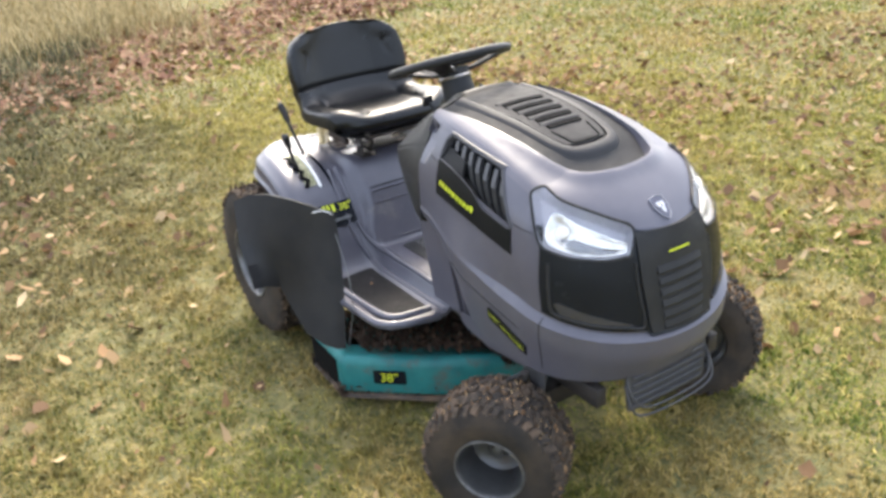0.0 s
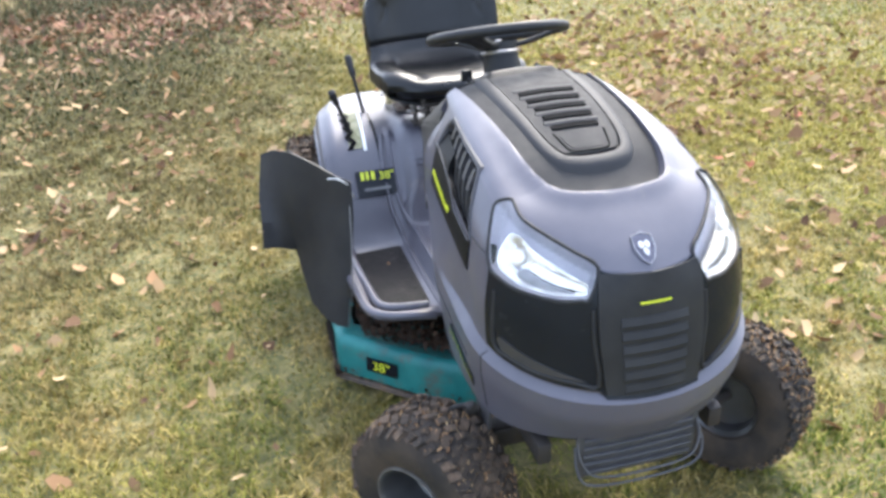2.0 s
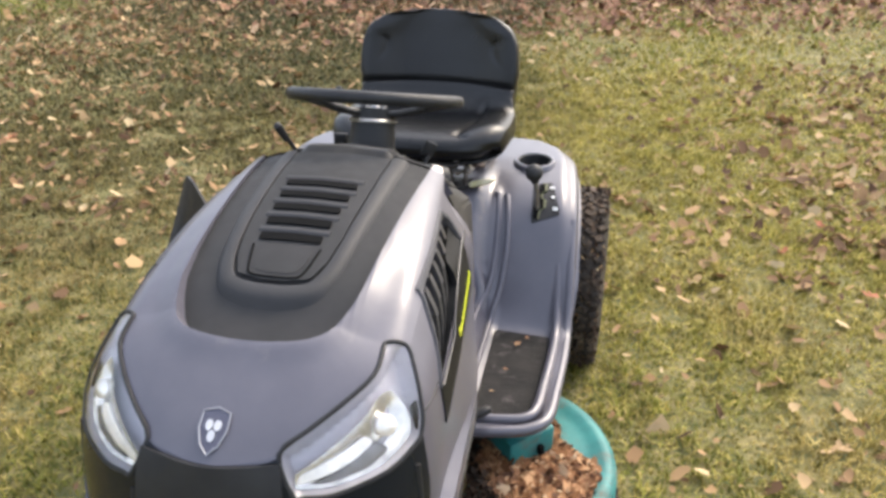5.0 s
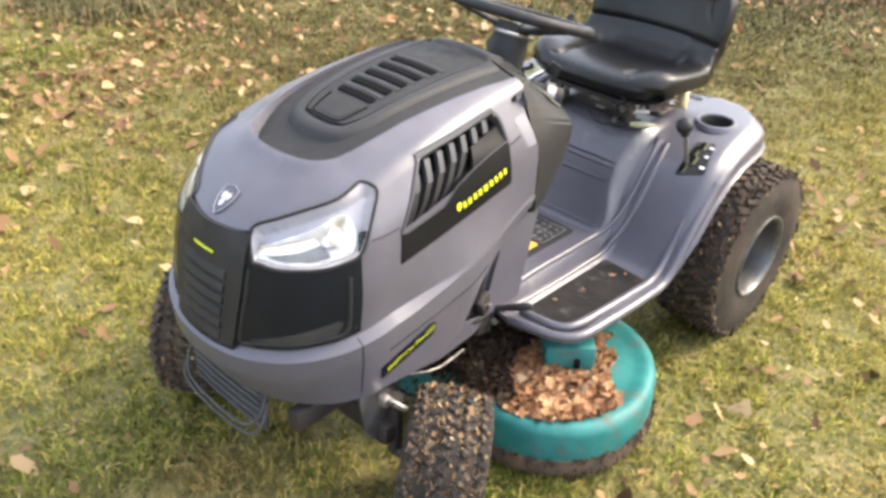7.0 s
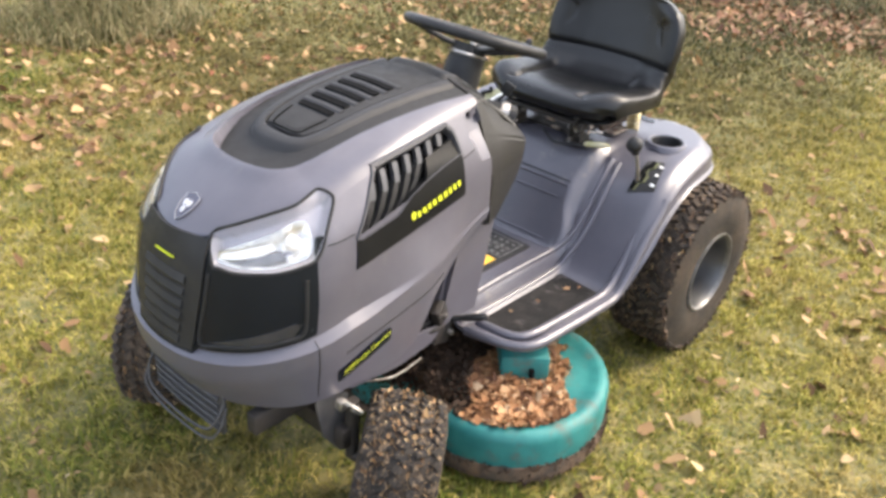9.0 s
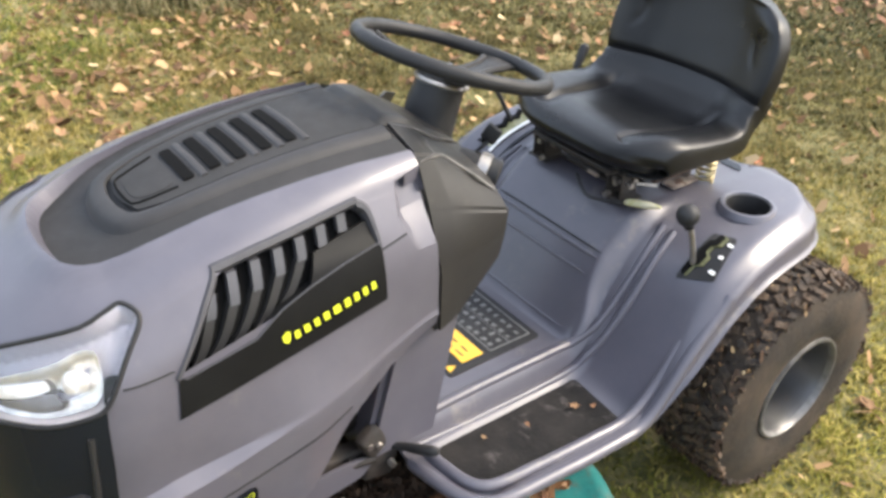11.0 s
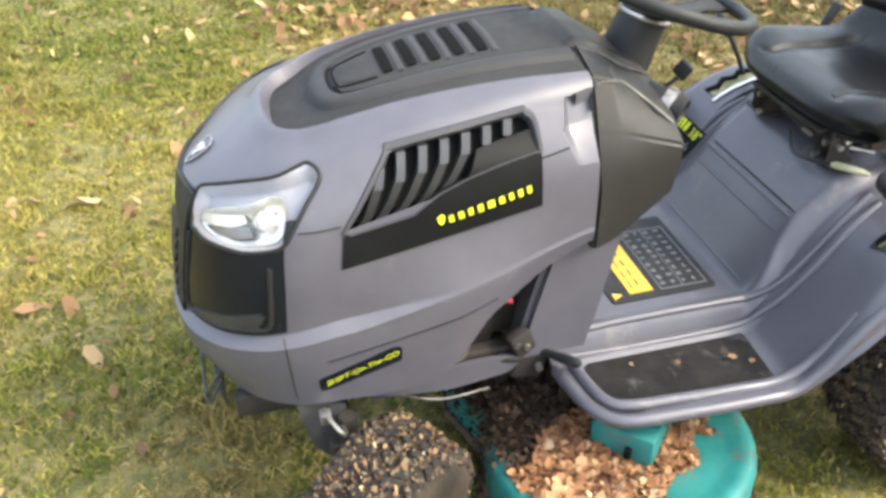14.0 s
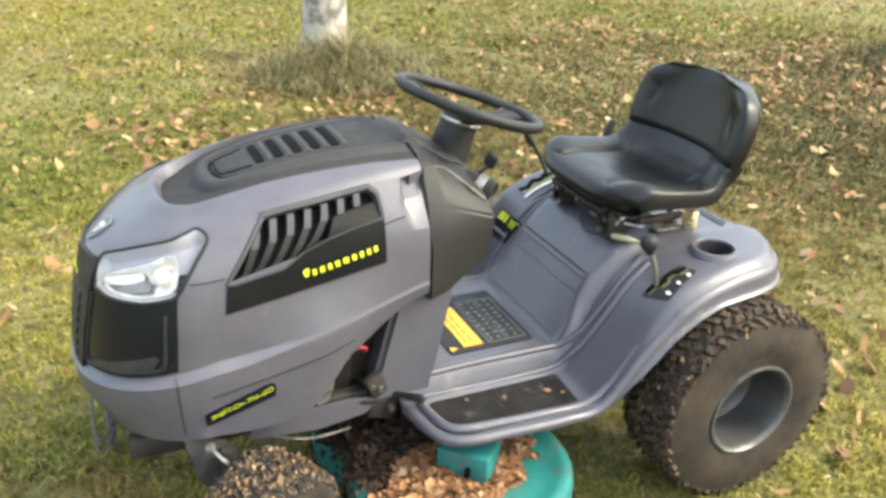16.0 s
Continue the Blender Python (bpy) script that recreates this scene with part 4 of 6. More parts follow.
BODY = BODY + [(-u, y) for u, y in reversed(BODY)]
def body_place(u, y):
    d = math.hypot(u - CUP[0], y - CUP[1])
    return Vector((u, y, body_z(u, y) - .09 * (1 if d < .047 else 0)))
bm = sheet(rounded(BODY, .03, 4), .0095, body_place, .012)
fender = part("fender_body", bm, FENDER, tractor, "moulded grey fender and foot board body", angle=50)
# rolled outer rims of the two foot boards
for s in (1, -1):
    bm = bmesh.new()
    pts = [(s * u, y, body_z(u, y) - dz) for u, y, dz in ((.25, 1.828, .010), (.30, 1.832, .010), (.37, 1.852, .010), (.412, 1.895, .010), (.423, 2.0, .010), (.430, 2.15, .010), (.429, 2.25, .01), (.424, 2.35, .010), (.416, 2.45, .012))]
    tube(bm, curve_pts(pts, 5), .013, 10)
    part("rolled_edge", bm, FENDER, tractor)
    rim = curve_pts([(u, y, 0) for u, y in ((.431, 2.19), (.429, 2.25), (.425, 2.35), (.415, 2.50), (.405, 2.62), (.396, 2.70), (.372, 2.76), (.318, 2.81), (.245, 2.845), (.20, 2.846), (.17, 2.80))], 6)
    foot_of = table([(2.19, .285), (2.25, .302), (2.33, .382), (2.43, .468), (2.50, .505), (2.56, .524), (2.70, .530), (2.85, .535)])
    P = []
    for k, p in enumerate(rim):
        t = (rim[min(k + 1, len(rim) - 1)] - rim[max(k - 1, 0)]).normalized()
        n = Vector((t.y, -t.x, 0))
        z0 = body_z(p.x, min(p.y, 2.845)) - .001
        k1 = sm(2.21, 2.36, p.y)
        z1 = lerp(z0 - .022, min(foot_of(p.y), z0 - .022), k1)
        P.append([(s * (p.x + n.x * o * lerp(.25, 1, k1)), p.y + n.y * o * lerp(.25, 1, k1), lerp(z0, z1, f)) for o, f in ((-.010, -.06), (.002, 0), (.009, .14), (.0125, .34), (.0125, .72), (.017, .84), (.022, .90), (.022, .97), (.014, 1.0))])
    bm = bmesh.new()
    grid_mesh(bm, P)
    bmesh.ops.recalc_face_normals(bm, faces=bm.faces)
    thicken(bm, .004)
    part("fender_skirt", bm, FENDER, tractor, "rounded outer skirt of the fender", angle=50)
    bm = bmesh.new()
    pts = [(s * u, y, z) for u, y, z in ((.262, 1.856, .322), (.30, 1.860, .322), (.36, 1.876, .320), (.386, 1.91, .320), (.395, 2.0, .319), (.402, 2.12, .319), (.404, 2.22, .320), (.400, 2.29, .36), (.392, 2.36, .44))]
    tube(bm, curve_pts(pts, 5), .011, 10)
    part("inner_lip", bm, FENDER, tractor)
    for line in (((.204, 1.832), (.201, 2.0), (.202, 2.22), (.206, 2.262), (.222, 2.31), (.228, 2.36), (.226, 2.42), (.216, 2.475)),
                 ((.224, 1.832), (.228, 2.0), (.232, 2.22), (.238, 2.27), (.250, 2.31), (.256, 2.36), (.252, 2.42), (.240, 2.48))):
        bm = bmesh.new()
        tube(bm, curve_pts([(s * u, y, body_z(u, y) - .001) for u, y in line], 5), .0085, 10)
        part("moulded_ridge", bm, FENDER, tractor)
    mt = rounded([(.248, 1.885), (.330, 1.866), (.368, 1.895), (.384, 2.0), (.391, 2.12), (.391, 2.222), (.250, 2.230)], .014)
    part("grip_mat", sheet([(s * u, y) for u, y in mt], .03, lambda u, y: Vector((u, y, body_z(u, y) + .003)), .004), MAT, tractor, "worn black foot grip mat")

# moulded beads, and a black bar as the groove's shade across the tunnel slope
for name, y, u0, u1, r, off, m in (("tunnel_bead", 2.3475, -.166, .164, .0042, .0016, FENDER), ("tunnel_groove", 2.3565, -.164, .166, .0024, .0004, BLACK), ("tunnel_bead", 2.327, -.160, .152, .0032, .0018, FENDER), ("tunnel_bead", 2.268, -.165, .16, .0030, .000, FENDER)):
    bm = bmesh.new()
    tube(bm, [(u, y, body_z(u, y) + off) for u in np.linspace(u0, u1, 15)], [r * (.3 if k in (0, 14) else 1) for k in range(15)], 8)
    part(name, bm, m, tractor)

# wheels
def wheel(name, R, w, rim_r, label):
    """A wheel lying round the x axis, its outer face towards +x."""
    root = new(name)
    h = w / 2
    bm = bmesh.new()
    big = R > .2
    crown = lambda x: R * (.985 - (.045 if big else .10) * abs(x / h) ** 2.6)
    half = [(rim_r, h * .72), (rim_r * 1.06, h * .9), (lerp(rim_r, R, .35), h * 1.0), (lerp(rim_r, R, .66), h * .98), (crown(h * .88), h * .88), (crown(h * .74), h * .74), (crown(h * .5), h * .5), (crown(h * .25), h * .25)]
    prof = [(r, -x) for r, x in half] + [(R * .985, 0)] + half[::-1]
    lathe(bm, prof, 56)
    bmesh.ops.recalc_face_normals(bm, faces=bm.faces)
    tyre = part("tyre", bm, RUBBER, root, "muddy black turf tyre")
    # turf lugs
    bm = bmesh.new()
    n = int(2 * math.pi * R / (.030 if big else .026))
    rng = random.Random(5)
    rows = 6 if big else 5
    for i in range(n):
        for j in range(rows):
            x = lerp(-h * .78, h * .78, j / (rows - 1))
            a = 2 * math.pi * (i + .5 * (j % 2)) / n
            rr = crown(x)
            M = Matrix.Rotation(a, 4, 'X') @ Matrix.Translation((x + rng.uniform(-.003, .003), 0, rr)) @ Matrix.Rotation(radians(28 if j % 2 else -28) , 4, 'Z') @ Matrix.Rotation((.5 if big else .8) * x / h, 4, 'Y')
            hh = (.0075 if big else .006) + rng.uniform(-.002, .003)
            vs = bmesh.ops.create_cube(bm, size=1)["verts"]
            bmesh.ops.transform(bm, matrix=M @ Matrix.Diagonal((w / rows * .8 * rng.uniform(.8, 1.1), .016 * rng.uniform(.8, 1.15), hh * 2, 1)), verts=vs)
    tread = part("tread", bm, MUD if big else CLIPPED, root, "mud and grass caked turf lugs", smooth=False)
    tread["kind"] = "stuff"
    bm = bmesh.new()
    prof = [(rim_r * 1.08, h * .86), (rim_r * 1.06, h * .93), (rim_r * 1.0, h * .93), (rim_r * .97, h * .84), (rim_r * .93, h * .70), (rim_r * .88, h * .20), (rim_r * .82, -h * .10), (rim_r * .62, -h * .24), (rim_r * .40, -h * .24), (rim_r * .30, -h * .16), (rim_r * .22, -h * .10), (rim_r * .20, h * .12), (rim_r * .10, h * .16), (0, h * .16)]
    lathe(bm, prof, 40)
    lathe(bm, [(rim_r * 1.04, -h * .8), (rim_r * .9, -h * .7), (rim_r * .85, -h * .34), (0, -h * .34)], 32)
    bmesh.ops.recalc_face_normals(bm, faces=bm.faces)
    disc = part("rim", bm, RIM, root, label)
    # ring in a paler grey: the lit rim edge as colour
    bm = bmesh.new()
    lathe(bm, [(rim_r * 1.075, h * .88), (rim_r * 1.06, h * .955), (rim_r * 1.02, h * .965), (rim_r * .985, h * .92), (rim_r * .97, h * .84)], 40)
    bmesh.ops.recalc_face_normals(bm, faces=bm.faces)
    part("rim_lip", bm, LIP_HIGHLIGHT, disc, "pale rim edge, its highlight put into the colour")
    return root
STEER = 38
rear = wheel("rear_wheel", .256, .210, .118, "dull grey steel rim")
rear.parent = tractor
rear.matrix_basis = pose(.410, 2.65, .256)
r2 = copy_thing(rear, pose(-.410, 2.65, .256, 0, 0, 180))
front = wheel("front_wheel", .176, .178, .082, "dull grey steel rim")
front.parent = tractor
LEFT_FRONT = pose(.395, 1.445, .176, 0, 0, STEER) @ Matrix.Rotation(radians(7), 4, 'Y')      # the steered wheel leans outwards
RIGHT_FRONT = pose(-.385, 1.375, .176, 0, 0, 180 + STEER)
front.matrix_basis = LEFT_FRONT
f2 = copy_thing(front, RIGHT_FRONT)
for c in f2.children:
    if c.name.startswith("tread"):
        c.data = c.data.copy()
        c.data.materials[0] = MUD
        tagged(c, "brown mud caked turf lugs", kind="stuff")
bm = bmesh.new()
box(bm, 0, 1.40, .25, .60, .05, .05, .006)
for s in (1, -1):
    tube(bm, [(s * .29, 1.40 + s * .01, .19), (s * .29, 1.40 + s * .01, .34)], .016, 10)
    tube(bm, [(s * .29, 1.40 + s * .01, .19), (s * .37, 1.40 + s * .03, .19)], .014, 10)
part("front_axle", bm, DARKMETAL, tractor)
bm = bmesh.new()
tube(bm, [(-.36, 2.65, .255), (.36, 2.65, .255)], .03, 12)
box(bm, 0, 2.62, .30, .30, .22, .2, .02)
part("rear_axle", bm, DARKMETAL, tractor)

# seat
SEAT_PATH = curve_pts([(2.362, .690, .186), (2.366, .728, .208), (2.394, .754, .222), (2.46, .760, .232), (2.55, .745, .237), (2.64, .735, .234), (2.695, .750, .226),
                       (2.728, .775, .220), (2.749, .834, .226), (2.765, .890, .223), (2.774, .925, .212), (2.780, .951, .193), (2.785, .969, .165), (2.788, .980, .128), (2.790, .985, .076)], 12)
def pillow(i0, i1, full, soft0, soft1, nq=300):
    """A padded shell along a stretch of the seat path, with side bolsters, grooves and a fold."""
    P = []
    st = SEAT_PATH[i0:i1]
    m = len(st)
    for i, p in enumerate(st):
        t = (SEAT_PATH[min(i0 + i + 1, len(SEAT_PATH) - 1)] - SEAT_PATH[max(i0 + i - 1, 0)])
        ty, tz = t.x, t.y
        L = math.hypot(ty, tz)
        ny, nz = -tz / L, ty / L
        e = min(i / soft0, (m - 1 - i) / soft1)
        end = math.sqrt(max(0.0, 1 - (1 - min(e, 1)) ** 2)) * .85 + .15
        k = (i0 + i) / 12
        low = k < 7.3
        thick = full * (1 - .36 * sm(2.2, 4.6, k) * (1 - sm(6.3, 7.6, k)))
        if low:
            seam = .47 + .15 * (k - 2.4) / 3.4 + .12 * math.exp(-((k - 2.15) / .22) ** 2)
            on = sm(2.0, 2.3, k) * (1 - sm(5.2, 6.2, k))
            bolster = .024 * sm(1.2, 3.0, k)
        else:
            seam = .68 + .13 * (k - 8.9) ** 2
            on = .5 * math.exp(-((k - 8.9) / .62) ** 4)
            bolster = .016 * (1 - sm(10.0, 12.0, k))
        row = []
        for j in range(nq):
            a = 2 * math.pi * j / nq
            c, s = math.cos(a), math.sin(a)
            q = math.copysign(abs(c) ** .6, c) * (1.0 if s > 0 else 1 - lerp(.26, .10, sm(5, 8, k)) * abs(s))
            h = math.copysign(abs(s) ** .75, s) * thick / 2 * end * (1.0 if s > 0 else 1 - .9 * sm(1.3, 3.6, k) * (1 - sm(6.5, 8, k)))
            if s > 0:
                x = abs(q)
                rise = bolster * sm(.42, .88, x)
                groove = .007 * on * math.exp(-((x - seam) / .045) ** 2)
                valley = .011 * (1 - x * x) * (1 if low else .6)
                h += (rise - groove - valley) * end * sm(0, .3, s)
            curve = .05 * abs(q) ** 2.2 * sm(2.64, 2.76, p.x) - .035 * abs(q) ** 4 * (1 - sm(2.38, 2.52, p.x))
            row.append((q * p.z, p.x + ny * (h - thick / 2) - curve, p.y + nz * (h - thick / 2)))
        P.append(row)
    bm = bmesh.new()
    V = grid_mesh(bm, P, closed=True)
    bm.faces.new(V[0][::-1])
    bm.faces.new(V[-1])
    bmesh.ops.recalc_face_normals(bm, faces=bm.faces)
    return bm
def seat_cushion():
    return pillow(0, 91, .112, 12, 5)
def seat_back():
    return pillow(86, len(SEAT_PATH), .088, 5, 16)
seat = new("seat")
seat.parent = tractor
seat.location = (.004, 0, 0)
part("seat_cushion", seat_cushion(), VINYL, seat, "glossy black vinyl cushion", angle=60)
part("backrest", seat_back(), VINYL, seat, "low black vinyl backrest", angle=60)
bm = bmesh.new()
box(bm, 0, 2.52, .672, .24, .24, .012, .004)
part("seat_bracket", bm, DARKMETAL, tractor, "dark steel seat pan")

# mower deck
LOBE, LOBE_R = Vector((.322, 1.925)), .256
def deck_outline():
    pts = []
    for a in range(-120, 121, 8):
        pts.append(tuple(LOBE + Vector((math.cos(radians(a)), math.sin(radians(a)) * (1.15 if a > 0 else 1.0))) * LOBE_R))
    pts += [(-.05, 2.22), (-.30, 2.24), (-.478, 2.242), (-.486, 2.235), (-.493, 2.03), (-.491, 2.018), (-.484, 2.009), (-.29, 1.825), (-.10, 1.69), (.05, 1.66)]
    return pts
bm = bmesh.new()
def inset(pts, d):
    """The outline moved inwards by d."""
    n, out = len(pts), []
    for i, p in enumerate(pts):
        a, b = Vector(pts[i - 1]), Vector(pts[(i + 1) % n])
        t = (b - a).normalized()
        out.append((p[0] - t.y * d, p[1] + t.x * d))
    return out
O = deck_outline()
rows = [[(x, y, z) for x, y in inset(O, d)] for d, z in ((.002, .05), (0, .06), (0, .14), (.003, .150), (.010, .161), (.022, .166), (.036, .165), (.05, .159), (.07, .157), (.12, .158))]
V = grid_mesh(bm, rows, closed=True)
bm.faces.new(V[-1])
bmesh.ops.recalc_face_normals(bm, faces=bm.faces)
deck = part("mower_deck", bm, TEAL, tractor, "dirty teal steel mower deck", angle=35)
bm = bmesh.new()
box(bm, .346, 1.950, .205, .126, .112, .088, .008, pose(0, 0, 0, 0, 0, 45))
box(bm, .346, 1.950, .168, .150, .134, .016, .005, pose(0, 0, 0, 0, 0, 45))
bracket = part("deck_bracket", bm, TEAL, deck, "teal deck lift bracket")
# black block drawn as the dark of a square hole
bm = bmesh.new()
box(bm, .402, 1.918, .206, .014, .014, .024, .003, pose(0, 0, 0, 0, 0, 45))
part("bracket_slot", bm, HOLE_SHADE, deck)
bm = bmesh.new()
rows = [[(x, y, lerp(.030 + (z - .030) * .35, z, sm(.05, .25, x))) for x, y in inset(O, d)] for d, z in ((-.004, .028), (-.007, .034), (-.006, .060), (-.003, .070), (.004, .073), (.006, .03))]
grid_mesh(bm, rows, closed=True)
bmesh.ops.recalc_face_normals(bm, faces=bm.faces)
part("deck_skirt", bm, mat("rusty_skirt", (.05, .045, .04), .8, .2, (.14, .09, .055), 20, .3, 120), deck, "rusty dark lower skirt")
# black sheet on the deck wall drawn as a dark opening
part("discharge_opening", sheet([(2.05, .05), (2.05, .145), (2.222, .145), (2.222, .05)], .1, lambda y, z: Vector((-.494, y, z)), .004), HOLE_SHADE, deck, "black sheet standing for the dark discharge opening")
def deck_front(off):
    """Along the slanted front wall, from the outer corner inwards."""
    a, b = Vector((-.484, 2.009)), Vector((-.29, 1.825))
    d = (b - a).normalized()
    n = Vector((-d.y, d.x))
    if n.y > 0:
        n = -n
    return lambda s, z: Vector(((a + d * s + n * off).x, (a + d * s + n * off).y, z))
part("deck_decal", sheet(rounded([(.085, .085), (.185, .085), (.185, .130), (.085, .130)], .006), .05, deck_front(.004), .003, (0, 2.0, 0)), GLOSS, deck, "black size decal")
part("deck_lettering", letters('38"', .042, lambda a, b: deck_front(.006)(.105 + a, .094 + b)), YELLOW, deck)

# discharge chute, tied up
bm = bmesh.new()
A = [(-.395, 2.135, .575), (-.425, 2.145, .588), (-.48, 2.20, .615), (-.535, 2.262, .632), (-.575, 2.31, .628), (-.61, 2.362, .60)]
B = [(-.398, 2.118, .48), (-.425, 2.125, .49), (-.48, 2.18, .50), (-.555, 2.245, .51), (-.60, 2.28, .50), (-.635, 2.31, .485)]
C = [(-.418, 2.088, .36), (-.445, 2.10, .36), (-.49, 2.15, .355), (-.552, 2.252, .335), (-.605, 2.235, .36), (-.65, 2.21, .375)]
D = [(-.452, 2.055, .170), (-.476, 2.065, .172), (-.505, 2.095, .186), (-.532, 2.145, .212)]
V = grid_mesh(bm, [A, B, C])
d = [bm.verts.new(p) for p in D]
for j in range(3):
    bm.faces.new((V[2][j], V[2][j + 1], d[j + 1], d[j]))
bmesh.ops.subdivide_edges(bm, edges=bm.edges, cuts=1, use_grid_fill=True)
bmesh.ops.recalc_face_normals(bm, faces=bm.faces)
thicken(bm, .006)
part("discharge_chute", bm, CHUTE, tractor, "black plastic discharge chute tied up with cord")
bm = bmesh.new()
tube(bm, curve_pts([(-.455, 2.155, .583), (-.43, 2.135, .588), (-.405, 2.13, .57), (-.39, 2.20, .53), (-.37, 2.28, .46)], 4), .0018, 6)
part("tie_cord", bm, WHITE, tractor, "thin white tie cord")
bm = bmesh.new()
tube(bm, curve_pts([(-.405, 2.13, .52), (-.425, 2.03, .42), (-.436, 2.0, .33), (-.445, 2.02, .24), (-.452, 2.035, .18)], 4), .0014, 6)
part("tie_cord", bm, PRINT, tractor, "loose hanging cord end")

# frame plate below the hood and front guard
for s in (1, -1):
    bm = sheet(rounded([(1.46, .300), (1.62, .283), (1.74, .298), (1.765, .325), (1.755, .338), (1.70, .345), (1.62, .342), (1.50, .36)], .015), .06, lambda y, z: Vector((s * .222, y, z)), .006)
    part("frame_plate", bm, PAINT, tractor)
    bm = sheet(rounded([(1.325, .372), (1.412, .352), (1.418, .20), (1.395, .195), (1.345, .265)], .008), .04, lambda y, z: Vector((s * .272, y, z)), .006)
    part("axle_plate", bm, GUARD, tractor, "grey steering axle plate")
    bm = bmesh.new()
    tube(bm, curve_pts([(s * .285, 1.372, .362), (s * .315, 1.378, .362), (s * .335, 1.395, .345), (s * .318, 1.402, .328), (s * .285, 1.398, .326)], 4), .0042, 8)
    box(bm, s * .298, 1.372, .356, .022, .020, .024, .004)
    part("steering_clevis", bm, STEEL if s > 0 else DARKMETAL, tractor, "steel steering clevis")
guard = part("front_guard", sheet(rounded([(-.128, .268), (.128, .268), (.134, .375), (-.134, .375)], .012), .05, lambda u, z: Vector((u, 1.192 + .25 * u * u, z)), .006), GUARD, tractor, "ribbed grey front guard plate")
for i in range(5):
    bm = bmesh.new()
    z = .282 + i * .02
    tube(bm, [(u, 1.188 + .25 * u * u, z) for u in (-.118, -.06, 0, .06, .118)], .0030, 6)
    part("guard_rib", bm, GUARD, guard)
bm = bmesh.new()
tube(bm, curve_pts([(-.135, 1.20, .345), (-.138, 1.175, .30), (-.11, 1.163, .272), (0, 1.158, .266), (.11, 1.163, .272), (.138, 1.178, .302), (.135, 1.20, .345)], 5), .0030, 8)
part("guard_wire", bm, GUARD, tractor, "bent wire guard")
bm = bmesh.new()
tube(bm, curve_pts([(-.13, 1.20, .36), (-.13, 1.18, .325), (-.10, 1.165, .29), (0, 1.16, .284), (.10, 1.165, .29), (.13, 1.18, .325), (.13, 1.20, .36)], 5), .0030, 8)
part("guard_wire", bm, GUARD, tractor)

# decals on the foot board body
def on_body(off):
    return lambda u, y: Vector((u, y, body_z(u, y) + off))
tdec = part("tunnel_decal", sheet(rounded([(-.13, 1.99), (.145, 1.99), (.145, 2.225), (-.13, 2.225)], .01), .04, on_body(.003), .003), BLACK, tractor, "black instruction decal with amber warning panel")
part("warning_panel", sheet([(-.07, 2.035), (.125, 2.035), (.125, 2.088), (-.07, 2.088)], .05, on_body(.005), .002), ORANGE, tdec)
part("warning_mark", sheet([(.115, 1.998), (.135, 1.998), (.125, 2.018)], .05, on_body(.005), .002), ORANGE, tdec)
rr = random.Random(8)
for a, b, c, d in ((-.085, 2.104, .128, 2.107), (-.085, 2.208, .128, 2.211), (-.087, 2.104, -.084, 2.211), (.126, 2.104, .129, 2.211), (-.085, 2.155, .128, 2.157)):
    part("print_line", sheet([(a, b), (c, b), (c, d), (a, d)], .05, on_body(.005), .0015), PRINT, tdec)
for i in range(9):
    for j in range(4):
        u0, y0 = -.078 + i * .0228, 2.112 + .0245 * j
        w, d = rr.uniform(.007, .014), rr.uniform(.006, .013)
        part("print_bar", sheet([(u0, y0), (u0 + w, y0 + rr.uniform(-.002, .002)), (u0 + w, y0 + d), (u0 + w * rr.uniform(0, .5), y0 + d)], .05, on_body(.005), .0015), PRINT, tdec)
for i in range(5):
    part("warning_line", sheet([(-.06 + i * .036, 2.046), (-.034 + i * .036, 2.046), (-.034 + i * .036, 2.0495), (-.06 + i * .036, 2.0495)], .05, on_body(.0065), .0012), OLIVELABEL, tdec)
    part("warning_line", sheet([(-.06 + i * .036, 2.062), (-.040 + i * .036, 2.062), (-.040 + i * .036, 2.066), (-.06 + i * .036, 2.066)], .05, on_body(.0065), .0012), OLIVELABEL, tdec)
# size decal on the right fender slope
fd = part("fender_decal", sheet([(-.345, 2.337), (-.226, 2.337), (-.226, 2.384), (-.345, 2.384)], .015, on_body(.006), .004), GLOSS, tractor, "black size decal with lime lettering")
for k, w in enumerate((.012, .010, .012)):
    u0 = -.330 + k * .016
    part("print_bar", sheet([(u0, 2.362), (u0 + w * .8, 2.362), (u0 + w * .8, 2.377), (u0, 2.377)], .05, on_body(.016), .003), YELLOW, fd)
part("size_lettering", letters('38"', .036, lambda a, b: on_body(.018)(-.276 + a, 2.360 + b * .55)), YELLOW, fd)
part("print_bar", sheet([(-.325, 2.343), (-.245, 2.343), (-.245, 2.348), (-.325, 2.348)], .05, on_body(.015), .003), PRINT, fd)

# cup holder and gear gate on the left fender
bm = bmesh.new()
zc = body_z(*CUP)
M = Matrix.Translation((CUP[0], CUP[1], zc)) @ Matrix.Rotation(radians(-90), 4, 'Y')
lathe(bm, [(.0, -.055), (.040, -.055), (.043, -.002), (.045, .004), (.048, .005)], 40, M)
bmesh.ops.recalc_face_normals(bm, faces=bm.faces)
cup = part("cup_holder", bm, BLACK, tractor, "round black cup holder")
bm = bmesh.new()
lathe(bm, [(.046, .003), (.049, .008), (.055, .007), (.062, -.006)], 40, M)
bmesh.ops.recalc_face_normals(bm, faces=bm.faces)
part("cup_rim", bm, FENDER, cup, "raised grey rim")
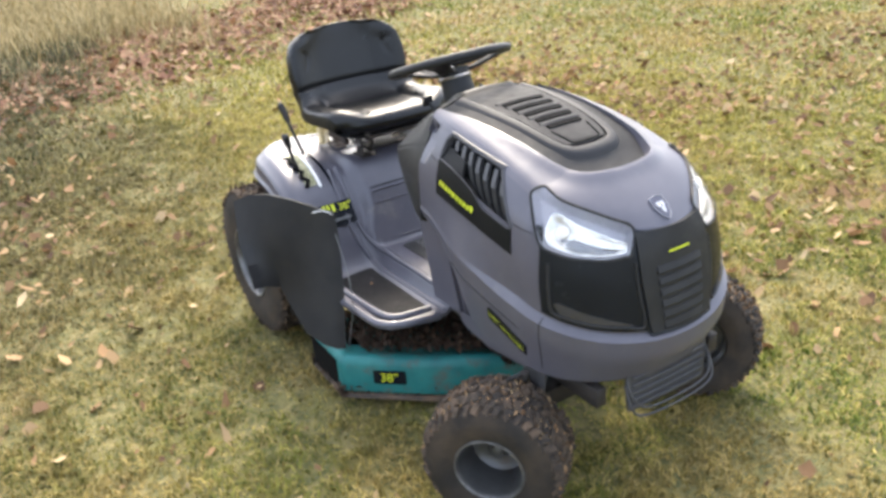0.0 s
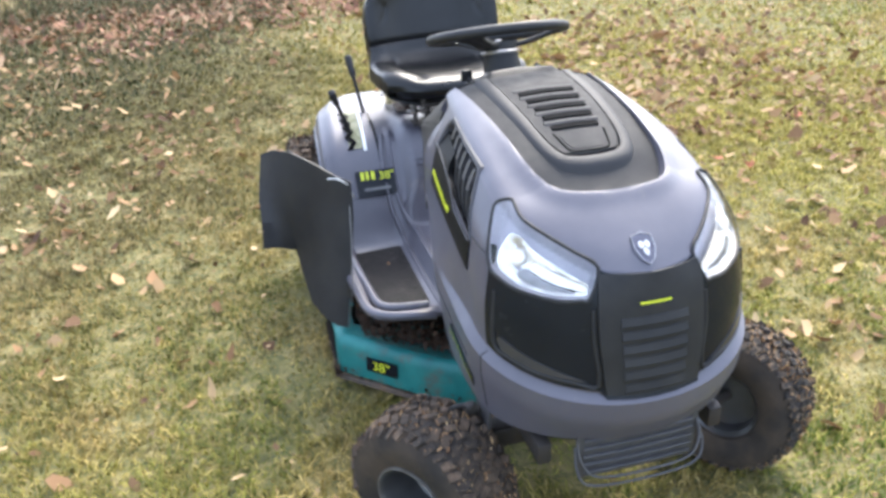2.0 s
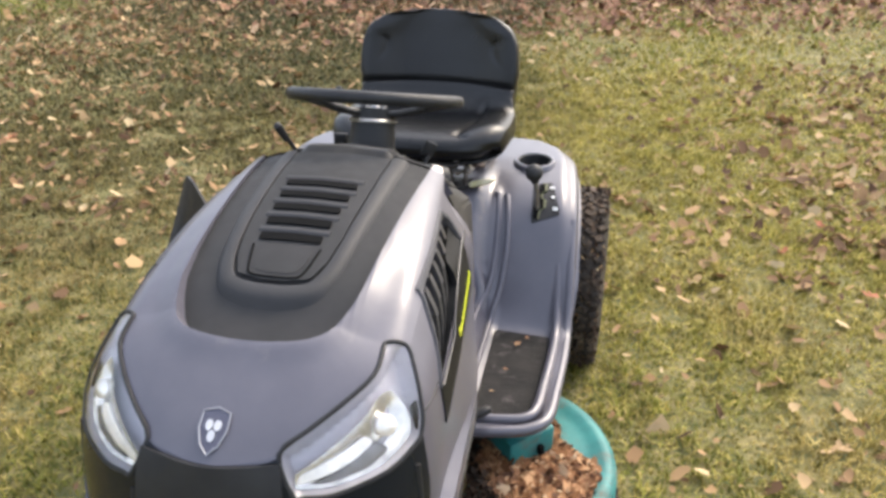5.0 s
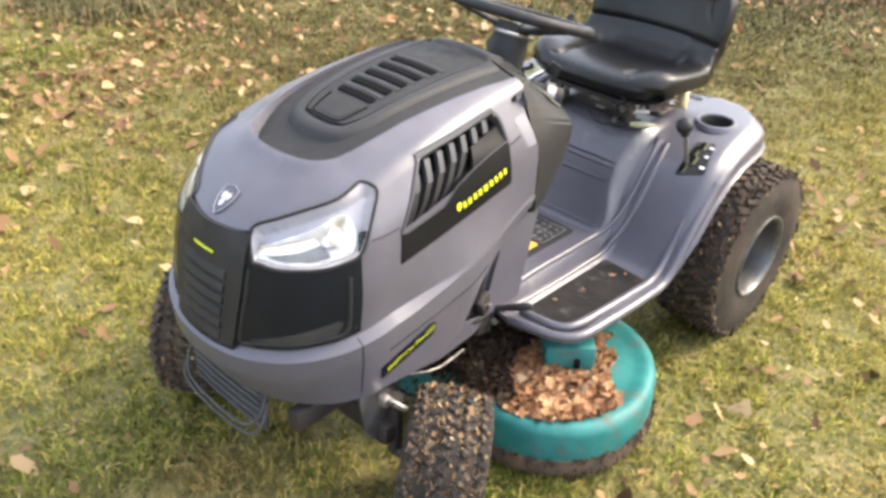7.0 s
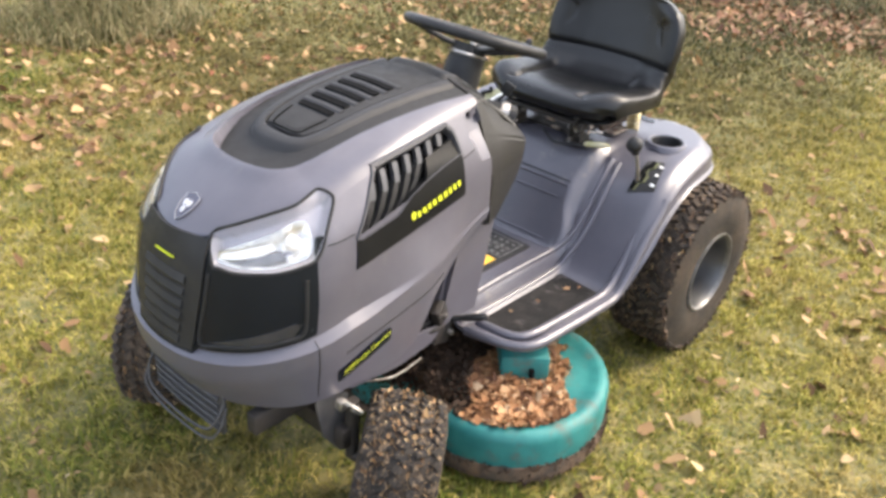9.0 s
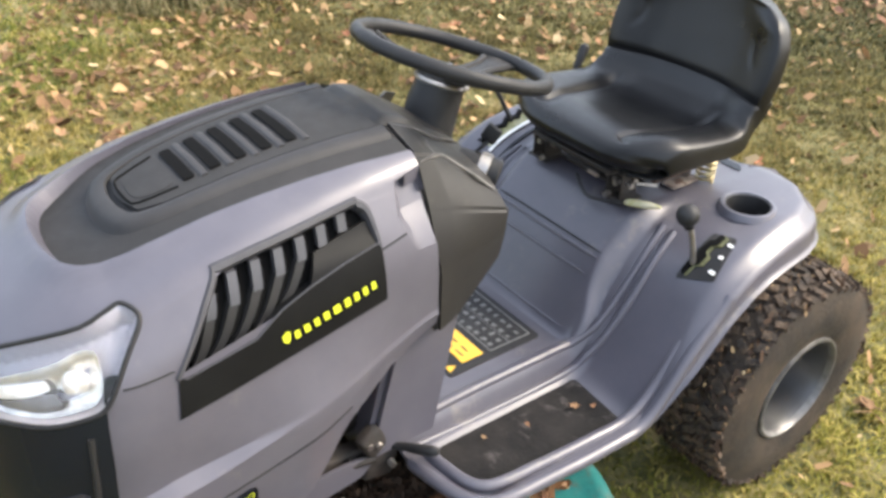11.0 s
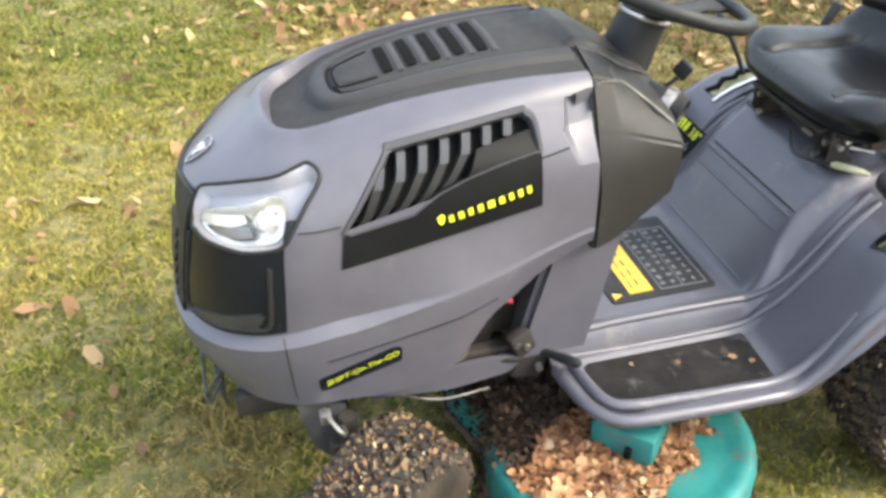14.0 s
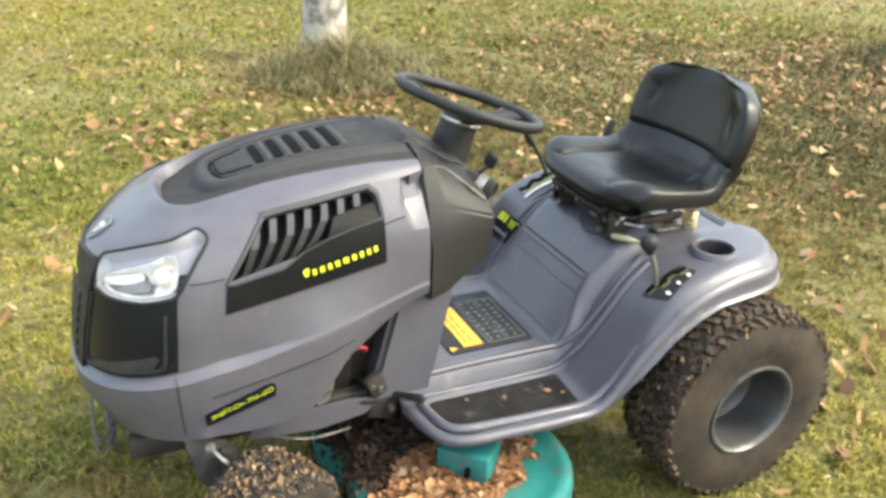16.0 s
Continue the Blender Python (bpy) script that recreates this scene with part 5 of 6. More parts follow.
gate = part("shift_gate", sheet(rounded([(.312, 2.412), (.306, 2.52), (.352, 2.535), (.384, 2.435)], .006), .02, on_body(.003), .003), BLACK, tractor, "black gear gate plate with white marks")
slot = [(.313, 2.418), (.326, 2.416), (.330, 2.437), (.341, 2.443), (.341, 2.463), (.330, 2.469), (.330, 2.487), (.340, 2.494), (.338, 2.518), (.325, 2.520), (.324, 2.500), (.315, 2.494), (.315, 2.462), (.325, 2.456), (.324, 2.449), (.314, 2.445)]
part("gate_label", sheet([(u + .004, y + .003) for u, y in slot], .02, on_body(.0075), .003), OLIVELABEL, gate, "worn yellow-green label")
part("gate_slot", sheet([(lerp(.326, u, .85), lerp(2.468, y, .97)) for u, y in slot], .02, on_body(.0105), .003), HOLE_SHADE, gate)
for y0, u0, w in ((2.440, .364, .013), (2.473, .357, .009), (2.505, .350, .012)):
    part("gate_mark", sheet([(u0, y0), (u0 + w, y0), (u0 + w, y0 + .006), (u0, y0 + .006)], .03, on_body(.008), .002), WHITE, gate)
def lever(name, base, top, r, knob, label, grip=0.0):
    root = new(name)
    root.parent = tractor
    b, t = Vector(base), Vector(top)
    bm = bmesh.new()
    tube(bm, curve_pts([b, b.lerp(t, .5) + Vector((0, .006, 0)), t], 4), r, 8)
    part("shaft", bm, BLACK if not knob else STEEL, root)
    bm = bmesh.new()
    if knob:
        bmesh.ops.create_uvsphere(bm, u_segments=20, v_segments=12, radius=knob, matrix=Matrix.Translation(t))
        tube(bm, [t - (t - b).normalized() * knob * 1.25, t], [knob * .45, knob * .7], 14)
        part("knob", bm, BLACK, root, "dusty black ball knob")
    else:
        d = (t - b).normalized()
        tube(bm, [t - d * grip, t - d * grip * .8, t - d * grip * .25, t, t + d * .006], [r * 1.3, r * 1.8, r * 2.0, r * 1.9, r * .8], 12)
        part("grip", bm, BLACK, root, "ribbed black grip")
    root["label"] = label
    return root
lever("gear_lever", (.327, 2.445, .535), (.314, 2.410, .668), .006, .0225, "gear lever with round knob")
lever("deck_lever", (-.262, 2.60, .58), (-.285, 2.708, .760), .006, 0, "tall deck height lever", .065)
lever("clutch_lever", (-.325, 2.53, .57), (-.382, 2.462, .727), .006, 0, "short black lever", .055)
zs = part("lever_plate", sheet(rounded([(-.345, 2.44), (-.305, 2.44), (-.29, 2.62), (-.33, 2.62)], .006), .02, on_body(.003), .003), GATELABEL, tractor, "yellowed lever label")
zz = [(-.336 + .016 * (i % 2), 2.435 + .021 * i) for i in range(9)]
part("lever_slot", sheet(zz + [(u - .016, y) for u, y in reversed(zz)], .02, on_body(.009), .004), HOLE_SHADE, zs, "black toothed lever slot")
# white strip between the toothed slot and the straight one
part("lever_scale", sheet([(-.303, 2.43), (-.294, 2.43), (-.282, 2.60), (-.292, 2.60)], .02, on_body(.006), .003), WHITE, zs, "white strip beside the lever slot")
part("lever_slot", sheet([(-.262, 2.40), (-.252, 2.40), (-.252, 2.60), (-.262, 2.60)], .02, on_body(.004), .002), GLOSS, tractor)

# seat springs, hinges and pan
ZINC = mat("yellow_zinc", (.50, .42, .22), .35, .7, (.30, .25, .14), 60)
RUST = mat("rusty_plate", (.24, .19, .15), .7, .2, (.34, .29, .25), 40, .3, 120, dirt=(.10, .055, .035), dscale=45, damount=(.5, .62))
PALE = mat("pale_plastic", (.42, .40, .29), .5, 0, (.30, .29, .12), 50)
BROWN = mat("brown_bar", (.028, .018, .014), .55, .2, (.06, .036, .026), 40, .2, 120)
for s in (1, -1):
    bm = bmesh.new()
    pts = [(s * .165 + .018 * math.cos(a), 2.655 + .018 * math.sin(a), .605 + .060 * a / (2 * math.pi * 5)) for a in np.linspace(0, 2 * math.pi * 5, 90)]
    tube(bm, pts, .0036, 6)
    part("seat_spring", bm, ZINC, tractor, "yellow zinc coil spring")
    bm = bmesh.new()
    box(bm, s * .096, 2.445, .648, .005, .052, .088, .003)
    box(bm, s * .134, 2.445, .640, .005, .048, .072, .003)
    box(bm, s * .115, 2.448, .608, .060, .062, .006, .002)
    hinge = part("seat_hinge", bm, DARKMETAL, tractor, "dark greasy seat hinge")
    bm = bmesh.new()
    tube(bm, [(s * .082, 2.437, .646), (s * .150, 2.437, .646)], .0065, 10)
    part("hinge_pin", bm, STEEL, hinge, "bright hinge pin")
    for u, y, z in ((.112, 2.424, .681), (.117, 2.424, .645), (.140, 2.452, .655), (.10, 2.418, .612)):
        bm = bmesh.new()
        tube(bm, [(s * u, y + .012, z), (s * u, y + .003, z), (s * u, y - .004, z)], [.0055, .0080, .0068], 6)
        part("bolt", bm, STEEL, hinge, "bright bolt")
    bm = bmesh.new()
    box(bm, s * .145, 2.575, .640, .016, .14, .018, .004)
    part("seat_bar", bm, BROWN, tractor, "dark brown seat bar")
    bm = bmesh.new()
    box(bm, s * .122, 2.655, .630, .040, .052, .006, .002)
    box(bm, s * .122, 2.632, .622, .044, .005, .044, .002)
    box(bm, s * .140, 2.60, .611, .05, .085, .005, .002)
    part("rear_seat_bracket", bm, RUST, tractor, "pale rusty seat bracket")
    bm = bmesh.new()
    tube(bm, [(s * .122, 2.478, .629), (s * .140, 2.528, .618)], .0042, 8)
    part("seat_rod", bm, STEEL, tractor, "bright seat adjuster rod")
bm = bmesh.new()
tube(bm, [(.146, 2.425, .612), (.152, 2.432, .612), (.182, 2.452, .614), (.196, 2.462, .614), (.206, 2.470, .613)], [.004, .008, .0085, .006, .003], 12)
part("cable_clip", bm, PALE, tractor, "pale yellow plastic cable clip")
bm = bmesh.new()
tube(bm, curve_pts([(.146, 2.425, .612), (.11, 2.405, .606), (.06, 2.40, .600), (0, 2.43, .612)], 5), .0035, 6)
part("seat_cable", bm, BLACK, tractor)
bm = bmesh.new()
box(bm, 0, 2.455, .668, .20, .020, .012, .003)
box(bm, 0, 2.60, .668, .30, .020, .012, .003)
part("seat_crossbar", bm, BLACK, tractor)
bm = bmesh.new()
box(bm, 0, 2.54, .609, .17, .15, .008, .003)
part("seat_well", bm, DARKMETAL, tractor)
for u, y, z in ((.006, 2.452, .640), (.030, 2.448, .622)):
    bm = bmesh.new()
    tube(bm, [(u - .014, y, z), (u + .014, y, z)], .0045, 8)
    part("seat_link", bm, RUST, tractor)
bm = sheet(rounded([(-.185, 2.755), (.185, 2.755), (.168, 2.782), (-.168, 2.782)], .008), .03, on_body(.002), .002)
part("seat_slot", bm, GLOSS, tractor)

# dash switch and choke knob
bm = bmesh.new()
M = pose(.138, 2.062, .782, 0, 0, 0) @ Matrix.Rotation(radians(40), 4, 'Z') @ Matrix.Rotation(radians(15), 4, 'Y')
lathe(bm, [(.024, -.06), (.028, .006), (.028, .016), (.024, .019), (.020, .014), (0, .013)], 24, M)
switch = part("ignition_switch", bm, BLACK, tractor, "round black ignition switch")
bm = bmesh.new()
lathe(bm, [(.028, -.024), (.031, -.022), (.031, -.004), (.028, -.002)], 24, M)
part("switch_collar", bm, STEEL, switch, "bright metal collar")
bm = bmesh.new()
tube(bm, [(-.06, 2.03, .80), (-.075, 2.075, .845)], .006, 8)
box(bm, -.078, 2.08, .85, .03, .014, .03, .004)
part("choke_lever", bm, BLACK, tractor)
bm = bmesh.new()
tube(bm, [(.105, 2.05, .805), (.118, 2.072, .83)], .004, 8)
box(bm, .116, 2.081, .842, .030, .010, .034, .0045, pose(0, 0, 0, 0, 30, 30))
part("ignition_key", bm, BLACK, tractor, "small black ignition key")

# pedals and engine-bay bits on the left flank
bm = bmesh.new()
tube(bm, [(.20, 1.80, .325), (.235, 1.825, .334), (.250, 1.830, .340), (.280, 1.845, .350), (.290, 1.852, .353), (.294, 1.855, .354)], [.008, .008, .0095, .0105, .009, .005], 10)
part("pedal", bm, BLACK, tractor, "black rubber brake pedal")
bm = bmesh.new()
box(bm, .212, 1.765, .365, .03, .05, .06, .010, pose(0, 0, 0, 25, 0, 15))
box(bm, .205, 1.79, .31, .02, .07, .09, .006, pose(0, 0, 0, -20, 0, 8))
tube(bm, [(.21, 1.72, .33), (.22, 1.765, .33)], [.012, .010], 10)
pb = part("pedal_bracket", bm, DARKMETAL, tractor, "dark pedal bracket")
for y, z in ((1.752, .372), (1.772, .362), (1.80, .30)):
    bm = bmesh.new()
    tube(bm, [(.218, y, z), (.232, y, z - .002)], .007, 6)
    part("bolt", bm, STEEL, pb, "bright bolt head")
# bent red plastic clip beside the engine
bm = bmesh.new()
tube(bm, curve_pts([(.20, 1.70, .46), (.215, 1.725, .475), (.21, 1.74, .468), (.20, 1.745, .455)], 4), .0045, 8)
part("fuel_cap", bm, RED, tractor, "small red plastic clip")
bm = bmesh.new()
tube(bm, curve_pts([(.21, 1.64, .40), (.215, 1.66, .44), (.21, 1.70, .455)], 4), .006, 8)
tube(bm, curve_pts([(.205, 1.63, .345), (.21, 1.65, .36), (.205, 1.66, .40)], 4), .009, 8)
part("hose", bm, STEEL, tractor)
bm = bmesh.new()
tube(bm, curve_pts([(.21, 1.52, .285), (.23, 1.60, .27), (.22, 1.70, .265)], 4), .0024, 6)
part("brake_rod", bm, STEEL, tractor)


# ---- loose ground cover ----
def fast_mesh(name, verts, tris, material):
    me = bpy.data.meshes.new(name)
    me.vertices.add(len(verts))
    me.vertices.foreach_set("co", np.asarray(verts, dtype=np.float32).ravel())
    n = len(tris)
    me.loops.add(n * 3)
    me.loops.foreach_set("vertex_index", np.asarray(tris, dtype=np.int32).ravel())
    me.polygons.add(n)
    me.polygons.foreach_set("loop_start", np.arange(0, n * 3, 3, dtype=np.int32))
    me.polygons.foreach_set("loop_total", np.full(n, 3, dtype=np.int32))
    me.update()
    me.validate()
    me.materials.append(material)
    return new(name, me)


def blades(rng, x, y, z, h, w, lean):
    """Bent blades: three triangles each, as arrays."""
    n = len(x)
    a = rng.uniform(0, 2 * np.pi, n)
    b = a + rng.normal(0, .6, n) + np.pi / 2
    dx, dy = np.cos(a) * w / 2, np.sin(a) * w / 2
    lx, ly = np.cos(b) * lean * h, np.sin(b) * lean * h
    base = np.stack([x, y, z], 1)
    side = np.stack([dx, dy, np.zeros(n)], 1)
    mid = base + np.stack([lx * .35, ly * .35, h * .6], 1)
    tip = base + np.stack([lx, ly, h * np.sqrt(np.maximum(.05, 1 - .6 * np.minimum(lean, 1.2) ** 2))], 1)
    V = np.stack([base - side, base + side, mid - side * .8, mid + side * .8, tip], 1).reshape(-1, 3)
    i = np.arange(n)[:, None] * 5
    T = np.stack([i + [0, 1, 3], i + [0, 3, 2], i + [2, 3, 4]], 1).reshape(-1, 3)
    return V, T


def field(rng, n, x0, x1, y0, y1, hole=None):
    x, y = rng.uniform(x0, x1, n), rng.uniform(y0, y1, n)
    if hole:
        keep = ~((x > hole[0]) & (x < hole[1]) & (y > hole[2]) & (y < hole[3]))
        x, y = x[keep], y[keep]
    return x, y


def value_noise(x, y, s, seed):
    """Cheap smooth noise on arrays, 0 to 1."""
    r = np.random.RandomState(seed).rand(64, 64)
    fx, fy = x * s, y * s
    ix, iy = np.floor(fx).astype(int), np.floor(fy).astype(int)
    tx, ty = fx - ix, fy - iy
    tx, ty = tx * tx * (3 - 2 * tx), ty * ty * (3 - 2 * ty)
    g = lambda a, b: r[a % 64, b % 64]
    return (g(ix, iy) * (1 - tx) + g(ix + 1, iy) * tx) * (1 - ty) + (g(ix, iy + 1) * (1 - tx) + g(ix + 1, iy + 1) * tx) * ty


def step(a, b, x):
    k = np.clip((x - a) / (b - a), 0, 1)
    return k * k * (3 - 2 * k)


_gx, _gy = [-14 + .25 * i for i in range(113)], [-12 + .25 * i for i in range(121)]
_H = np.array([[lawn_height(a, b) for a in _gx] for b in _gy])


def ground_z(x, y):
    """Height of the lawn sheet at places."""
    fx, fy = np.clip((x + 14) * 4, 0, 111.99), np.clip((y + 12) * 4, 0, 119.99)
    i, j = fx.astype(int), fy.astype(int)
    a, b = fx - i, fy - j
    return (_H[j, i] * (1 - a) + _H[j, i + 1] * a) * (1 - b) + (_H[j + 1, i] * (1 - a) + _H[j + 1, i + 1] * a) * b


# three layers of blades, finer towards the tractor
rng = np.random.RandomState(7)
MID = (1.25, 2.3)
LAYERS = [(900000, 4.0, (.012, .038), (.0032, .0075), lambda d: 1 - step(2.6, 3.9, d)),
          (640000, 8.5, (.018, .052), (.0055, .0120), lambda d: step(2.4, 3.8, d) * (1 - step(6.5, 8.3, d))),
          (260000, 15.0, (.02, .06), (.010, .020), lambda d: step(6.0, 8.2, d))]
VS, TS, base = [], [], 0
for count, reach, hh, ww, share in LAYERS:
    x, y = field(rng, count, MID[0] - reach, MID[0] + reach, MID[1] - min(reach, 5.5), MID[1] + reach)
    d = np.hypot(x - MID[0], y - MID[1])
    k = value_noise(x, y, 19.0, 8) * .42 + value_noise(x, y, 7.0, 1) * .26 + value_noise(x, y, 2.6, 5) * .2 + value_noise(x, y, 1.1, 2) * .12
    keep = (rng.rand(len(x)) < share(d) * (.46 + .8 * k)) & ~((np.abs(x - 1.38) < .32) & (y > 1.4) & (y < 2.6) & (rng.rand(len(x)) < .5))
    x, y, k = x[keep], y[keep], k[keep]
    n = len(x)
    V, T = blades(rng, x, y, ground_z(x, y) - .004, rng.uniform(hh[0], hh[1], n) * (.24 + 1.85 * k ** 1.5), rng.uniform(ww[0], ww[1], n), rng.uniform(.3, 1.8, n))
    VS.append(V)
    TS.append(T + base)
    base += len(V)
grass = fast_mesh("lawn_grass", np.concatenate(VS), np.concatenate(TS), GRASS)
tagged(grass, "short patchy green and straw-yellow autumn grass", "grass", kind="stuff")


# ---- fallen leaves ----
def leaf_mesh(seed, size):
    """A curled, lobed and torn leaf of about size metres, with a stalk."""
    r = random.Random(seed)
    bm = bmesh.new()
    n = 18
    bend, roll, aspect = r.uniform(.2, 1.3), r.uniform(.3, 1.6), r.uniform(.5, .85)
    lobes = r.choice((5, 6, 7))

    def at(px, py):
        q = py / size
        return (px, py * (1 - .25 * roll * abs(q)), size * (roll * q * q + bend * (px / size) ** 2 * .6 + .05 * math.sin(px / size * 9 + seed)))
    mid = [bm.verts.new(at(size * .5 * f, 0)) for f in (.72, .25, -.25, -.72)]
    rim = []
    for i in range(n):
        a = 2 * math.pi * (i + .5) / n
        rad = size * .5 * (.78 + .30 * math.cos(a * lobes + seed)) * r.uniform(.74, 1.12)
        rim.append(bm.verts.new(at(rad * math.cos(a), rad * math.sin(a) * aspect)))
    near = lambda v: min(range(4), key=lambda k: abs(mid[k].co.x - v.co.x))
    for i in range(n):
        a, b = rim[i], rim[(i + 1) % n]
        k, l = near(a), near(b)
        bm.faces.new((mid[k], a, b))
        if k != l:
            bm.faces.new((mid[k], b, mid[l]))
    e = bm.verts.new(at(-size * .78, size * .05))
    f = bm.verts.new(at(-size * .36, size * .03))
    g = bm.verts.new(at(-size * .36, -size * .01))
    bm.faces.new((e, f, g))
    me = bpy.data.meshes.new("leaf")
    bm.to_mesh(me)
    bm.free()
    me.materials.append(LEAF1)
    return me


def scatter_stuff(name, rng, P, size, material, label, tilt=.5):
    """Many small torn, curled leaf scraps as one object; P are their places."""
    n = len(P)
    a = rng.uniform(0, 2 * np.pi, n)
    ti = rng.normal(0, tilt, (n, 2))
    ex = np.stack([np.cos(a), np.sin(a), ti[:, 0]], 1)
    ey = np.stack([-np.sin(a), np.cos(a), ti[:, 1]], 1)
    s = (size[0] + (size[1] - size[0]) * rng.rand(n) ** 2.4)[:, None]
    asp = rng.uniform(.35, .9, (n, 1))
    curl = rng.uniform(-.2, .9, (n, 1))
    up = np.array([[0, 0, 1.0]])
    pts = [P - up * .02 * s]
    for i in range(6):
        b = 2 * np.pi * (i + rng.uniform(-.35, .35, (n, 1))) / 6
        rad = .5 * rng.uniform(.55, 1.1, (n, 1))
        cx, cy = rad * np.cos(b), rad * np.sin(b) * asp
        pts.append(P + s * (ex * cx + ey * cy + up * (curl * cy * cy * 1.6 + .5 * curl * cx * cx)))
    V = np.stack(pts, 1).reshape(-1, 3)
    i = np.arange(n)[:, None] * 7
    T = np.stack([i + [0, 1 + k, 1 + (k + 1) % 6] for k in range(6)], 1).reshape(-1, 3)
    ob = fast_mesh(name, V, T, material)
    return tagged(ob, label, "leaves", kind="stuff")


BEDS = [(-1.4, 6.1, 1.3, .8), (.2, 6.9, .9, .7), (-1.4, 2.4, .85, .85), (-2.3, 2.9, .7, .9), (3.7, 4.6, 1.1, .85), (2.75, 3.6, .75, .8), (-3.0, 6.0, 1.6, .7), (3.4, 2.4, 1.0, .5), (5.0, 3.6, 1.6, .6), (-.5, 4.6, .9, .55), (-.4, 3.6, .6, .4), (2.6, .9, .5, .35)]


def leaf_density(x, y):
    """How thick the fallen leaves lie."""
    d = .125 + 0 * x
    for cx, cy, r, a in BEDS:
        d = np.maximum(d, a * np.exp(-((x - cx) ** 2 + (y - cy) ** 2) / (2 * r * r) * 1.2))
    return d * (.35 + 1.2 * value_noise(x, y, 1.7, 4)) * (.5 + value_noise(x, y, 4.5, 6))


rng = np.random.RandomState(11)
leaf_kinds = [leaf_mesh(100 + i, .066) for i in range(12)]
placed = 0
while placed < 290:
    x, y = rng.uniform(-2.4, 4.0), rng.uniform(.2, 5.2)
    d = leaf_density(np.array([x]), np.array([y]))[0]
    if rng.rand() > d * d * 1.6 or (.8 < x < 1.95 and 1.1 < y < 2.95):
        continue
    ob = new("fallen_leaf", leaf_kinds[placed % 12])
    sc = rng.uniform(.55, 1.2)
    ob.matrix_world = pose(x, y, ground_z(np.array([x]), np.array([y]))[0] + .016, rng.uniform(-28, 28), rng.uniform(-28, 28), rng.uniform(0, 360)) @ Matrix.Diagonal((sc, sc, sc, 1))
    tagged(ob, "curled brown fallen leaf lying on the lawn", "leaf", "fallen leaves")
    placed += 1
for u, y, sc in ((.315, 2.17, .34), (.335, 2.20, .24), (.30, 2.06, .22), (.28, 1.97, .2), (-.31, 2.12, .24)):
    ob = new("fallen_leaf", leaf_kinds[int(abs(u * 1000)) % 12])
    ob.matrix_world = TRACTOR @ pose(u, y, body_z(u, y) + .012, rng.uniform(-10, 10), rng.uniform(-10, 10), rng.uniform(0, 360)) @ Matrix.Diagonal((sc, sc, sc, 1))
    tagged(ob, "small torn leaf lying on the foot board", "leaf", "fallen leaves")
x, y = field(rng, 230000, -9, 9, -1, 13)
keep = (rng.rand(len(x)) < leaf_density(x, y) * .8) & ~((x > .8) & (x < 1.95) & (y > 1.1) & (y < 2.95))
x, y = x[keep], y[keep]
scatter_stuff("leaf_litter", rng, np.stack([x, y, ground_z(x, y) + rng.uniform(.006, .026, len(x))], 1), (.018, .085), LITTER, "scattered brown and tan leaf litter")

# leaf clippings heaped on the deck
rng = np.random.RandomState(3)
n = 15000
a, r = rng.uniform(0, 2 * np.pi, n), .222 * np.sqrt(rng.rand(n))
x, y = LOBE.x - .012 + r * np.cos(a), LOBE.y - .012 + r * np.sin(a)
h = .162 + .016 * (1 - (r / .222) ** 2) + .026 * value_noise(x, y, 14, 3) * (1 - step(.03, .10, x - LOBE.x + .02))
P = np.stack([x, y, h + rng.uniform(-.02, .012, n)], 1)
n2 = 26000
x2, y2 = rng.uniform(-.42, .24, n2), rng.uniform(1.67, 2.2, n2)
ok = (y2 > 1.70 + np.maximum(0, (-.10 - x2)) * .85 + .008)
P2 = np.stack([x2[ok], y2[ok], .19 + rng.uniform(-.01, .015, ok.sum())], 1)
out = (P[:, 0] > .245 + .55 * np.maximum(0, 1.86 - P[:, 1]) + .06 * value_noise(P[:, 0], P[:, 1], 20, 9)) 
bare = (.75 * (P[:, 0] - LOBE.x) + .66 * (P[:, 1] - LOBE.y) + .07 * (value_noise(P[:, 0], P[:, 1], 24, 17) - .5)) > .150
heap = scatter_stuff("deck_leaf_heap", rng, P[out & ~bare], (.010, .042), LEAF, "damp brown leaf clippings heaped on the mower deck", .5)
heap.matrix_world = TRACTOR
n3 = 5200
k = rng.randint(0, len(O), n3)
f = rng.rand(n3)
A3, B3 = np.array(O)[k], np.array(O)[(k + 1) % len(O)]
P3 = A3 + (B3 - A3) * f[:, None]
z3 = .035 + .045 * rng.rand(n3) ** 2
left = (P3[:, 1] < 1.76) & (P3[:, 0] > .0) & (P3[:, 0] < .30)
z3[left] = .05 + .09 * rng.rand(left.sum()) ** 2
keep = left | (rng.rand(n3) < .35)
P3 = np.concatenate([P3 + (P3 - np.array([.2, 1.95])) * .012, z3[:, None]], 1)[keep]
n4 = 9000
u4, d4 = rng.uniform(-.12, .34, n4), .105 * rng.rand(n4)
e4 = np.where(u4 < .05, 1.66 + (.05 - u4) * .2, np.where(u4 < .194, 1.66 + (u4 - .05) * .27, LOBE.y - np.sqrt(np.maximum(LOBE_R ** 2 - (u4 - LOBE.x) ** 2, 0))))
P4 = np.stack([u4, e4 + d4, np.interp(d4, [0, .003, .010, .022, .036, .05, .07, .12], [.14, .150, .161, .166, .165, .159, .157, .158]) + .003], 1)
P4 = P4[(u4 < .16) | (rng.rand(n4) < .5 * step(.36, .16, u4))]
P3 = np.concatenate([P3, P4])
